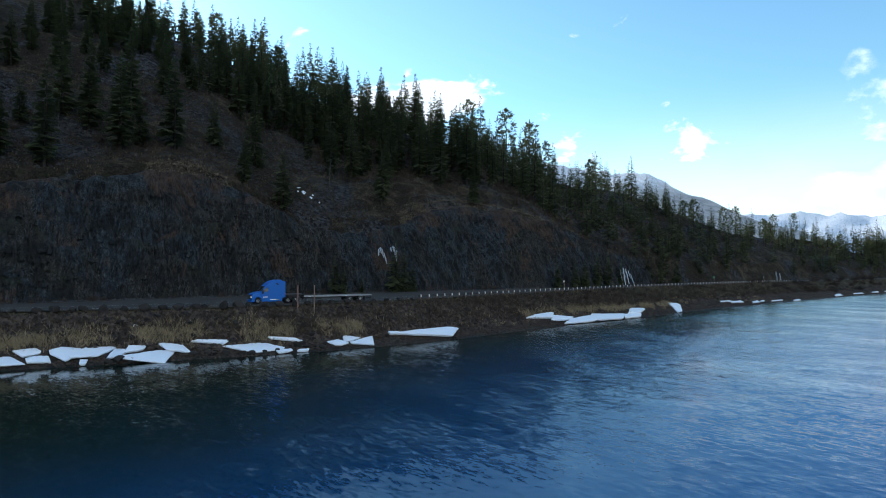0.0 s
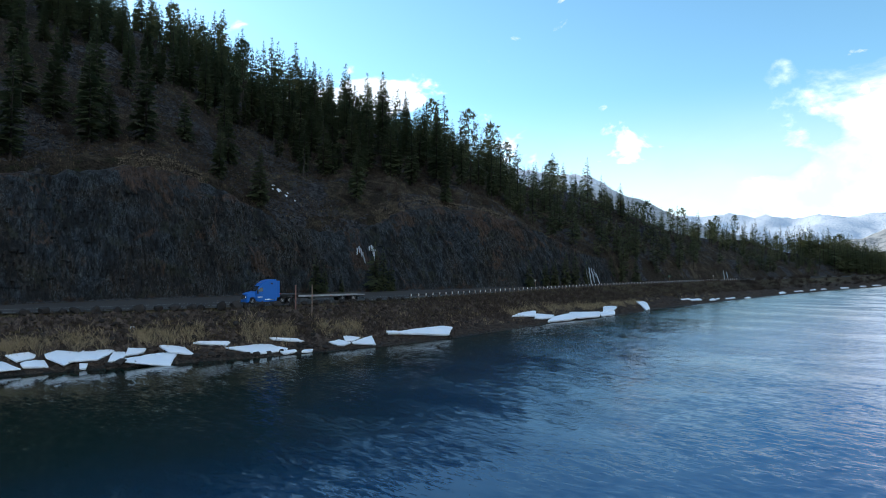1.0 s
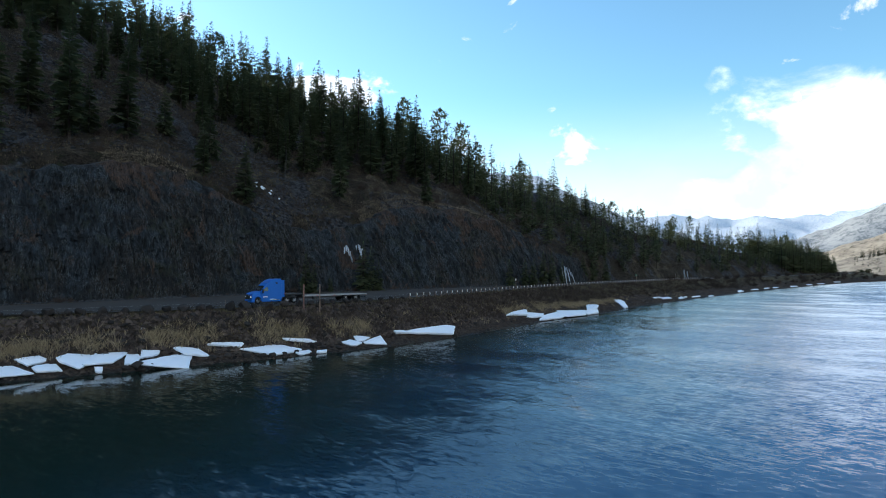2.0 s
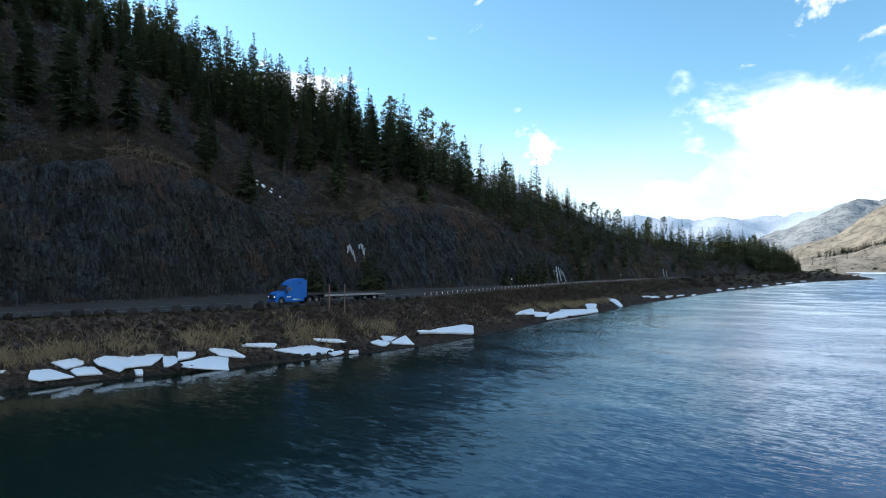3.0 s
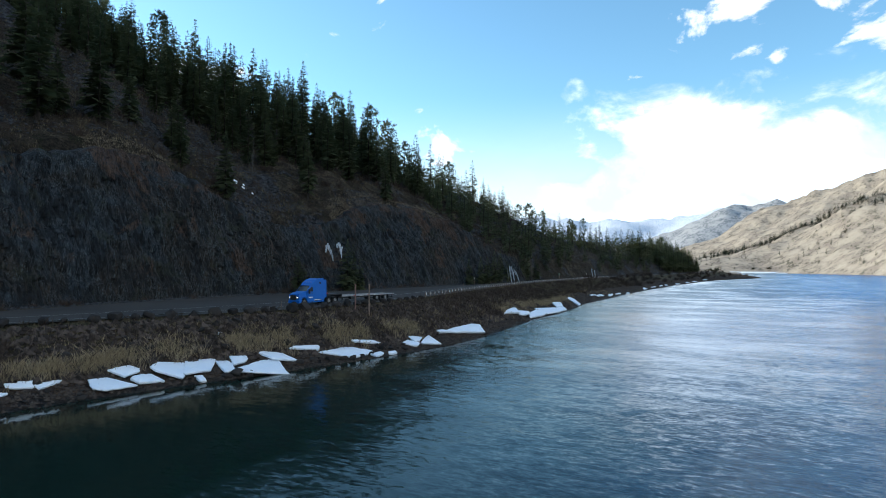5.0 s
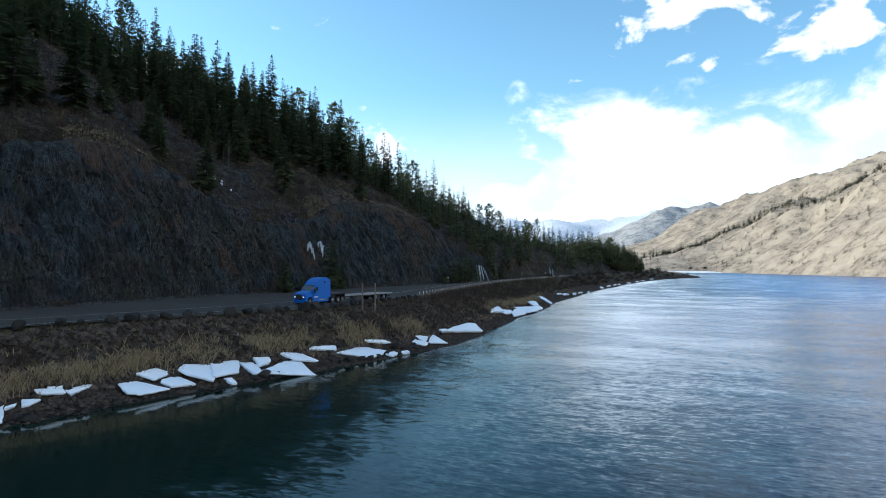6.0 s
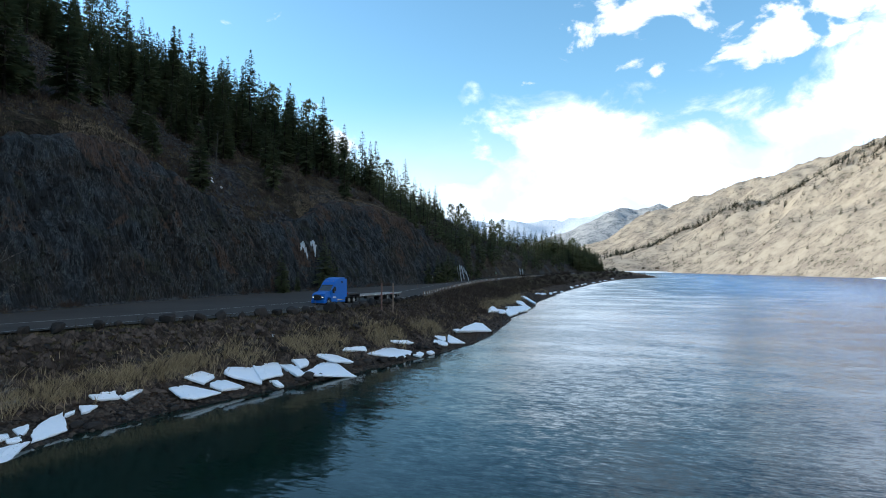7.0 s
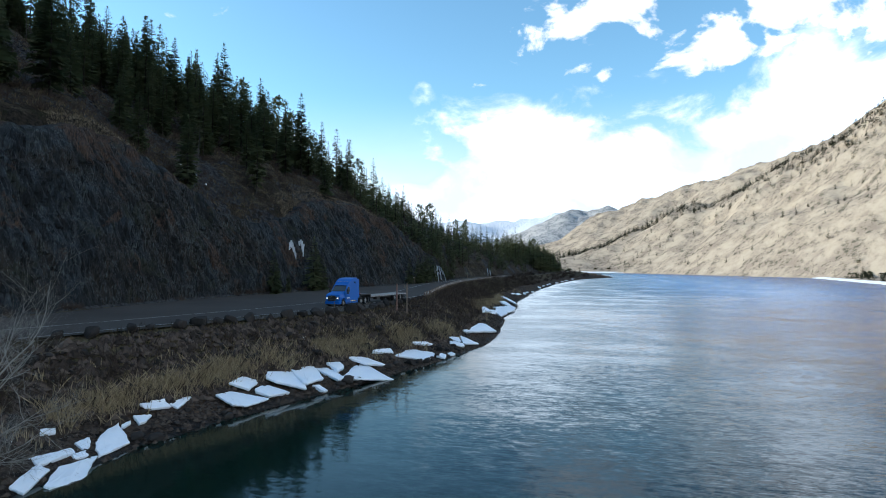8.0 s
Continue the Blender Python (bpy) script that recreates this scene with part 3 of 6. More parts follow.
# ---- the far side of the valley ----
def ridge_field(U, V, crest, reach, power):
    """Height of a mountain with a crest line of (u, v, height)."""
    out = np.zeros_like(U)
    for (u0, v0, h0), (u1, v1, h1) in zip(crest, crest[1:]):
        L2 = (u1 - u0) ** 2 + (v1 - v0) ** 2
        t = np.clip(((U - u0) * (u1 - u0) + (V - v0) * (v1 - v0)) / L2, 0, 1)
        dist = np.hypot(U - u0 - t * (u1 - u0), V - v0 - t * (v1 - v0))
        out = np.maximum(out, (h0 + t * (h1 - h0)) * np.clip(1 - dist / reach, 0, 1) ** power)
    return out


def patch(name, u0, u1, v0, v1, step, crests, mat, label, rough, grain, floor=-6.0):
    us, vs = np.arange(u0, u1 + 1, step), np.arange(v0, v1 + 1, step)
    U, V = np.meshgrid(us, vs, indexing="ij")
    H = np.zeros_like(U)
    for crest, reach, power in crests:
        H = np.maximum(H, ridge_field(U, V, crest, reach, power))
    pts = np.stack([U, V, np.zeros_like(U)], -1).reshape(-1, 3)
    N = fbm(pts * grain, 6).reshape(U.shape)
    gully = 1 - 2 * np.abs(fbm(pts * grain * np.array([3.2, 3.2, 1]) + 40.0, 4)).reshape(U.shape)
    H = floor + H + np.clip(H, 0, 140) / 140 * (N * rough + gully * rough * 0.28)
    x, y = xy(U, V)
    ob = new(name, grid_mesh(name, np.stack([x, y, H], -1), mat))
    tagged(ob, label, "mountain", kind="structure")
    return us, vs, H


CREST_TAN = [(900, -1300, 520), (1250, -820, 430), (1516, -527, 366), (1664, -429, 327), (1744, -347, 292), (1878, -216, 256), (1992, -120, 243), (2102, -7, 220), (2261, 90, 150), (2500, 200, 40)]
NEAR_RIDGE = [(760, -620, 330), (950, -470, 300), (1064, -410, 285), (1133, -381, 277), (1228, -339, 250), (1322, -290, 214), (1400, -235, 190), (1478, -157, 158), (1534, -53, 116), (1530, 51, 70), (1480, 128, 24)]
SPUR_A = [(1228, -339, 235), (1200, -260, 165), (1190, -180, 80)]
SPUR_B = [(1400, -235, 178), (1350, -130, 100), (1330, -50, 45)]
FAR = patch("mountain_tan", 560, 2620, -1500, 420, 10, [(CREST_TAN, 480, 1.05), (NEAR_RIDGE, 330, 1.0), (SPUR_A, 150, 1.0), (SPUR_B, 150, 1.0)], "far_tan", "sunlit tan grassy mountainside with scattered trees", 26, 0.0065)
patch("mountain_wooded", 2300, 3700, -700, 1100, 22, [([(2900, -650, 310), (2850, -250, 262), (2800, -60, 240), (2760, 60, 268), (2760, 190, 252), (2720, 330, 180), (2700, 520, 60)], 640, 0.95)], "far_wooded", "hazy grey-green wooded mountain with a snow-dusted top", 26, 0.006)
patch("mountain_snowy", 2600, 4300, 200, 2600, 36, [([(3900, 150, 330), (4000, 500, 318), (4000, 750, 306), (3950, 1100, 300), (3800, 1500, 320), (3500, 2200, 350)], 900, 0.8)], "far_snow", "distant snow-covered mountain range, coloured blue for haze", 34, 0.004)
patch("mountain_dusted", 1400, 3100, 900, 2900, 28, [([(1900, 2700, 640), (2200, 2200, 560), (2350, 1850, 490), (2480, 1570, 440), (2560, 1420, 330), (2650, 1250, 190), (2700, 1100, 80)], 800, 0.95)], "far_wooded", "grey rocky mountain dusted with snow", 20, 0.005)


def plain_sheet():
    """Valley floor and far banks, to the horizon, with the river cut into it."""
    us = np.concatenate([np.arange(-4500, -900, 400.0), np.arange(-900, 2600, 25.0), np.arange(2600, 4600, 400.0)])
    vs = np.concatenate([np.arange(-4500, -600, 400.0), np.arange(-600, 700, 10.0), np.arange(700, 4600, 400.0)])
    U, V = np.meshgrid(us, vs, indexing="ij")
    right = np.interp(U, [-900, 300, 507, 740, 1000, 1150, 1300], [-130, -140, -142, -172, -205, -150, 300])
    left = np.interp(U, [-900, 700, 780, 900, 1150, 1300], [250, 250, 112, 110, 96, 90])
    inside = np.minimum(V - right, left - V)
    bend = 1240 - U
    inside = np.minimum(inside, bend)
    H = np.interp(inside, [-60, -12, 0, 10], [2.6, 1.5, 0.15, -5.5])
    hollow = (V > 60) & (U < 800) & (U > -300)
    H = np.where(hollow, -6.0, H)
    x, y = xy(U, V)
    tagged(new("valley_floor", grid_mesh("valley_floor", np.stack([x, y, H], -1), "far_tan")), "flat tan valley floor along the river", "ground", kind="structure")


plain_sheet()


# ---- tractor and trailer ----
def prism(outline, y0, y1, bevel=0.0):
    """A side outline of (x, z) carried across from y0 to y1."""
    bm = bmesh.new()
    a = [bm.verts.new((x, y0, z)) for x, z in outline]
    b = [bm.verts.new((x, y1, z)) for x, z in outline]
    n = len(a)
    bm.faces.new(a)
    bm.faces.new(b[::-1])
    for k in range(n):
        bm.faces.new((a[k], b[k], b[(k + 1) % n], a[(k + 1) % n]))
    bmesh.ops.recalc_face_normals(bm, faces=bm.faces)
    if bevel:
        bmesh.ops.bevel(bm, geom=list(bm.edges), offset=bevel, segments=3, affect="EDGES", profile=0.6)
    return bm


def taper(bm, rule):
    for q in bm.verts:
        q.co = Vector(rule(q.co.x, q.co.y, q.co.z))
    return bm


def wheel_into(parent, x, y, dual):
    """A wheel with its rim and hub; y is the outer face's side."""
    s = 1 if y > 0 else -1
    wdt = 0.58 if dual else 0.30
    o = 0.50
    tyre = part("wheel", lathe(bmesh.new(), [(-wdt / 2, 0.30), (-wdt / 2 + 0.01, 0.44), (-wdt / 2 + 0.06, o), (-0.04, o), (0, o - (0.06 if dual else 0)), (0.04, o), (wdt / 2 - 0.06, o), (wdt / 2 - 0.01, 0.44), (wdt / 2, 0.30)], 24), "rubber", parent, "black rubber tyre")
    tyre.location = (x, y - s * wdt / 2, o)
    rim = part("rim", lathe(bmesh.new(), [(0.0, 0.30), (s * 0.015, 0.285), (s * -0.05, 0.25), (s * -0.06, 0.12), (s * 0.05, 0.11), (s * 0.07, 0.05)], 20), "rail", tyre, "dull metal rim")
    rim.location = (0, s * wdt / 2, 0)
    return tyre


def tractor(at, rz):
    t = thing("truck_tractor", at, rz, "bright blue sleeper-cab truck tractor with lit headlights parked on the pullout", "truck")
    # cab and sleeper in one shell
    cab = prism([(-1.75, 0.62), (-1.75, 2.02), (-2.55, 2.93), (-2.95, 3.38), (-3.55, 3.76), (-4.3, 3.95), (-5.35, 3.98), (-5.42, 0.62)], -1.23, 1.23, 0.09)

    def lean_in(x, y, z):
        k = 1 - 0.10 * max(0, (z - 2.0) / 2.0) - 0.06 * max(0, (x + 3.6) / 1.9)
        return x, y * k, z
    cab = part("cab", taper(cab, lean_in), "blue", t, "blue cab and raised-roof sleeper")
    hood = prism([(-0.16, 0.62), (-0.10, 1.35), (-0.22, 1.66), (-0.9, 1.88), (-1.85, 2.06), (-1.85, 0.62), (-1.78, 0.62), (-1.72, 1.05), (-1.45, 1.18), (-1.05, 1.18), (-0.78, 1.0), (-0.70, 0.62)], -1.16, 1.16, 0.05)
    part("hood", taper(hood, lambda x, y, z: (x - 0.22 * (abs(y) / 1.16) ** 3 * max(0, min(1, (x + 1.2) / 1.1)), y * (1 - 0.16 * max(0, (z - 1.3) / 0.7)), z)), "blue", t, "blue sloping hood")
    part("bumper", taper(boxed(-0.45, 0.06, -1.2, 1.2, 0.32, 0.74, 0.06), lambda x, y, z: (x - 0.28 * (abs(y) / 1.2) ** 3, y, z)), "blue", t)
    part("lower_bumper", boxed(-0.4, -0.02, -0.9, 0.9, 0.22, 0.34, 0.03), "black", t)
    grille = part("grille", boxed(-0.16, -0.03, -0.58, 0.58, 0.78, 1.52, 0.03), "black", t, "black grille with bars")
    for k in range(6):
        part("grille_bar", boxed(-0.04, -0.012, -0.54, 0.54, 0.85 + k * 0.11, 0.885 + k * 0.11), "chrome", grille)
    part("badge", boxed(-0.03, 0.0, -0.13, 0.13, 1.54, 1.60, 0.01), "chrome", t)
    for s in (1, -1):
        h = part("headlight", taper(boxed(-0.50, -0.13, 0.72 * s - 0.2, 0.72 * s + 0.26 * 1, 1.02, 1.32, 0.05), lambda x, y, z: (x - 0.16 * max(0, (abs(y) - 0.6) / 0.4), y, z)), "black", t, "headlight unit")
        part("lens", boxed(-0.27, -0.165, min(0.70 * s, 0.94 * s), max(0.70 * s, 0.94 * s), 1.08, 1.24, 0.03), "lamp", h, "lit headlight lens")
        part("turn_signal", boxed(-0.42, -0.34, min(0.98 * s, 1.08 * s), max(0.98 * s, 1.08 * s), 1.06, 1.2), "amber", t)
        part("fender", prism([(-0.62, 0.60), (-0.66, 0.95), (-0.88, 1.2), (-1.25, 1.28), (-1.62, 1.2), (-1.84, 0.95), (-1.86, 0.60), (-1.76, 0.60), (-1.72, 0.92), (-1.55, 1.10), (-1.25, 1.17), (-0.95, 1.10), (-0.78, 0.92), (-0.74, 0.60)], min(1.0 * s, 1.25 * s), max(1.0 * s, 1.25 * s), 0.015), "blue", t)
        # door, window and mirror
        y = 1.215 * s
        door = part("door", boxed(-3.02, -1.92, min(y, y + 0.03 * s), max(y, y + 0.03 * s), 0.95, 1.98, 0.01), "blue", t, "blue cab door")
        part("door_handle", boxed(-2.95, -2.75, min(y + 0.03 * s, y + 0.06 * s), max(y + 0.03 * s, y + 0.06 * s), 1.72, 1.77), "black", door)
        part("stripe", boxed(-2.9, -2.1, min(y + 0.03 * s, y + 0.04 * s), max(y + 0.03 * s, y + 0.04 * s), 1.05, 1.20), "whitepaint", door, "pale lettering bar")
        part("side_window", taper(prism([(-2.02, 2.02), (-2.62, 2.66), (-2.98, 2.66), (-2.98, 2.02)], min(1.20 * s, 1.235 * s), max(1.20 * s, 1.235 * s)), lambda x, y, z: (x, y * (1 - 0.052 * max(0, (z - 2.0) / 1.0) - 0.06 * max(0, (x + 3.6) / 1.9) + 0.004), z)), "glass", t, "dark side window")
        part("sleeper_window", prism([(-4.45, 3.15), (-4.25, 3.42), (-4.62, 3.42), (-4.72, 3.15)], min(1.15 * s, 1.185 * s), max(1.15 * s, 1.185 * s)), "glass", t, "small triangular sleeper window")
        mir = part("mirror", boxed(-2.12, -1.92, min(1.36 * s, 1.60 * s), max(1.36 * s, 1.60 * s), 1.72, 2.42, 0.04), "black", t, "black door mirror")
        part("mirror_arm", tube(bmesh.new(), (-2.03, 1.14 * s, 2.30), (-2.03, 1.4 * s, 2.32), 0.025, 0.025, 6), "black", mir)
        part("mirror_arm", tube(bmesh.new(), (-2.03, 1.14 * s, 1.86), (-2.03, 1.4 * s, 1.84), 0.025, 0.025, 6), "black", mir)
        part("side_skirt", boxed(-5.38, -1.95, min(1.10 * s, 1.20 * s), max(1.10 * s, 1.20 * s), 0.34, 0.92, 0.04), "blue", t, "blue chassis fairing")
        tank = part("fuel_tank", bmesh.new(), "chrome", t, "aluminium fuel tank")
        bmt = tube(bmesh.new(), (-5.0, 0.92 * s, 0.68), (-3.3, 0.92 * s, 0.68), 0.30, 0.30, 16)
        bmt.to_mesh(tank.data)
        bmt.free()
        tank.data.materials.clear()
        tank.data.materials.append(MAT["chrome"])
        for k, xx in enumerate((-2.25, -2.8)):
            part("step", boxed(xx - 0.2, xx + 0.2, min(1.19 * s, 1.24 * s), max(1.19 * s, 1.24 * s), 0.42, 0.48), "black", t)
        part("side_extender", taper(boxed(-5.95, -5.36, min(1.08 * s, 1.12 * s), max(1.08 * s, 1.12 * s), 1.0, 3.75, 0.015), lambda x, y, z: (x, y * (1 - 0.09 * max(0, (z - 2.0) / 2.0)), z)), "blue", t, "blue side fairing behind the sleeper")
        part("mudflap", boxed(-8.35, -8.32, min(0.66 * s, 1.24 * s), max(0.66 * s, 1.24 * s), 0.25, 0.95), "rubber", t)
        part("frame_rail", boxed(-8.3, -0.4, min(0.38 * s, 0.46 * s), max(0.38 * s, 0.46 * s), 0.72, 0.98), "steel", t)
        wheel_into(t, -1.25, 1.22 * s, False)
        wheel_into(t, -6.35, 1.22 * s, True)
        wheel_into(t, -7.68, 1.22 * s, True)
        part("tail_lamp", boxed(-8.33, -8.28, min(0.5 * s, 0.62 * s), max(0.5 * s, 0.62 * s), 0.80, 0.92), "red", t)
        for k in range(2):
            part("marker_lamp", boxed(-3.02 - 0.05 * k, -2.94 - 0.05 * k, (0.28 + 0.42 * k) * s - 0.05, (0.28 + 0.42 * k) * s + 0.05, 3.40, 3.455), "amber", t)
    part("windshield", taper(prism([(-1.80, 2.04), (-2.50, 2.87), (-2.54, 2.87), (-1.86, 2.02)], -1.06, 1.06), lambda x, y, z: (x + 0.045 - 0.10 * (abs(y) / 1.06) ** 2 * 0.3, y * (1 - 0.09 * (z - 2.0)), z + 0.03)), "glass", t, "dark raked windshield")
    part("centre_post", boxed(-2.2, -2.12, -0.02, 0.02, 2.40, 2.47), "black", t)
    part("sun_visor", prism([(-2.38, 2.92), (-2.62, 3.06), (-2.70, 2.96)], -1.0, 1.0, 0.01), "blue", t)
    part("fifth_wheel", boxed(-7.6, -6.6, -0.45, 0.45, 1.0, 1.18, 0.04), "steel", t)
    part("deck_plate", boxed(-6.1, -5.45, -0.45, 0.45, 0.99, 1.03), "chrome", t)
    for xx in (-1.25, -6.35, -7.68):
        part("axle", tube(bmesh.new(), (xx, -0.95, 0.5), (xx, 0.95, 0.5), 0.075, 0.075, 8), "steel", t)
    return t


def trailer(at, rz):
    t = thing("flatbed_trailer", at, rz, "empty grey step-deck flatbed trailer coupled to the blue tractor", "trailer")
    x0, step, x1 = -5.95, -9.15, -22.2
    part("front_deck", boxed(x0 + step - x0, x0, -1.28, 1.28, 1.40, 1.52, 0.02), "steel", t, "dark raised front deck")
    part("drop_plate", boxed(step - 0.12, step, -1.26, 1.26, 0.98, 1.42), "steel", t)
    for k in range(7):
        a = -1.28 + k * 2.56 / 7
        part("deck_board", boxed(x1, step - 0.12, a + 0.006, a + 2.56 / 7 - 0.006, 1.06, 1.12 + 0.004 * (k % 2)), "deck", t, "weathered deck board")
    for s in (1, -1):
        part("side_rail", boxed(x1, step, min(1.285 * s, 1.33 * s), max(1.285 * s, 1.33 * s), 0.96, 1.15), "rail", t, "dull aluminium side rail")
        part("upper_rail", boxed(step, x0, min(1.285 * s, 1.33 * s), max(1.285 * s, 1.33 * s), 1.34, 1.53), "steel", t)
        part("main_beam", prism([(step, 0.68), (step, 1.02), (x1, 1.04), (x1, 0.86), (-16.5, 0.72)], min(0.5 * s, 0.58 * s), max(0.5 * s, 0.58 * s)), "steel", t)
        part("gooseneck_beam", boxed(step, x0 + 0.3 - 0.3, min(0.5 * s, 0.58 * s), max(0.5 * s, 0.58 * s), 1.20, 1.40), "steel", t)
        leg = part("landing_leg", boxed(-9.75, -9.6, min(0.82 * s, 0.95 * s), max(0.82 * s, 0.95 * s), 0.36, 1.0), "steel", t)
        part("foot_plate", boxed(-9.82, -9.52, min(0.76 * s, 1.02 * s), max(0.76 * s, 1.02 * s), 0.32, 0.36), "steel", leg)
        for xx in (-17.7, -19.9):
            wheel_into(t, xx, 1.25 * s, True)
        part("mudflap", boxed(-20.75, -20.72, min(0.66 * s, 1.26 * s), max(0.66 * s, 1.26 * s), 0.2, 0.95), "rubber", t)
        part("tail_lamp", boxed(x1 - 0.04, x1, min(0.9 * s, 1.15 * s), max(0.9 * s, 1.15 * s), 0.90, 1.02), "red", t)
        for k in range(5):
            part("winch", boxed(-10.4 - k * 2.2, -10.2 - k * 2.2, min(1.1 * s, 1.27 * s), max(1.1 * s, 1.27 * s), 0.86, 0.98, 0.02), "steel", t)
        for k in range(6):
            xx = -10.0 - k * 1.7
            part("reflector", boxed(xx - 0.45, xx, min(1.33 * s, 1.336 * s), max(1.33 * s, 1.336 * s), 1.03, 1.08), "red" if k % 2 else "whitepaint", t)
    for k in range(8):
        xx = -10.0 - k * 1.4
        part("crossmember", boxed(xx - 0.05, xx + 0.05, -1.27, 1.27, 0.96, 1.055), "steel", t)
    for xx in (-17.7, -19.9):
        part("axle", tube(bmesh.new(), (xx, -0.95, 0.5), (xx, 0.95, 0.5), 0.075, 0.075, 8), "steel", t)
    part("rear_bumper", boxed(x1 - 0.02, x1 + 0.08, -1.1, 1.1, 0.45, 0.56), "steel", t)
    for y in (-0.8, 0.8):
        part("bumper_strut", boxed(x1, x1 + 0.08, y - 0.04, y + 0.04, 0.5, 0.98), "steel", t)
    part("tool_box", boxed(-12.4, -11.3, 0.62, 1.24, 0.5, 0.96, 0.03), "black", t, "black tool box")
    part("headboard", boxed(x0 - 0.06, x0, -1.24, 1.24, 1.52, 1.66), "red", t, "low red-brown headboard rail")
    return t


TRUCK_AT, TRUCK_RZ = (-32.4, 105.1, ROAD_Z + 0.02), 180 + 33
tractor(TRUCK_AT, TRUCK_RZ)
trailer(TRUCK_AT, TRUCK_RZ)


# ---- conifers ----
def stem_mesh(name, h, r, seed, mat="bark", bare=0.0):
    """A tapered, slightly bent trunk, with stubs of dead limbs."""
    rng = random.Random(seed)
    bm = bmesh.new()
    bend = [(rng.uniform(-1, 1) * 0.02 * h * k / 6, rng.uniform(-1, 1) * 0.02 * h * k / 6) for k in range(7)]
    rows = []
    for k in range(7):
        z = -0.5 + (h + 0.5) * k / 6
        rr = r * (1 - 0.93 * k / 6) * (1.25 if k == 0 else 1)
        rows.append([bm.verts.new((bend[k][0] + rr * math.cos(a), bend[k][1] + rr * math.sin(a), z)) for a in (0, 1.05, 2.09, 3.14, 4.19, 5.24)])
    for p, q in zip(rows, rows[1:]):
        for i in range(6):
            bm.faces.new((p[i], p[(i + 1) % 6], q[(i + 1) % 6], q[i]))
    bm.faces.new(rows[-1])
    for k in range(int(6 + bare * 60)):
        f = rng.uniform(0.12, 0.45 if not bare else 0.97)
        a = rng.uniform(0, 6.28)
        L = rng.uniform(0.4, 1.0) * h * (0.045 if not bare else 0.11 * (1.1 - f))
        z = f * h
        b0 = Vector((bend[min(6, int(f * 6))][0], bend[min(6, int(f * 6))][1], z))
        e = b0 + Vector((math.cos(a) * L, math.sin(a) * L, L * rng.uniform(-0.25, 0.35)))
        side = Vector((-math.sin(a), math.cos(a), 0)) * 0.035
        up = Vector((0, 0, 0.06))
        q = [bm.verts.new(p) for p in (b0 - side, b0 + side, b0 + up, e)]
        bm.faces.new((q[0], q[1], q[3]))
        bm.faces.new((q[1], q[2], q[3]))
        bm.faces.new((q[2], q[0], q[3]))
    me = bpy.data.meshes.new(name)
    bm.to_mesh(me)
    bm.free()
    me.materials.append(MAT[mat])
    return me


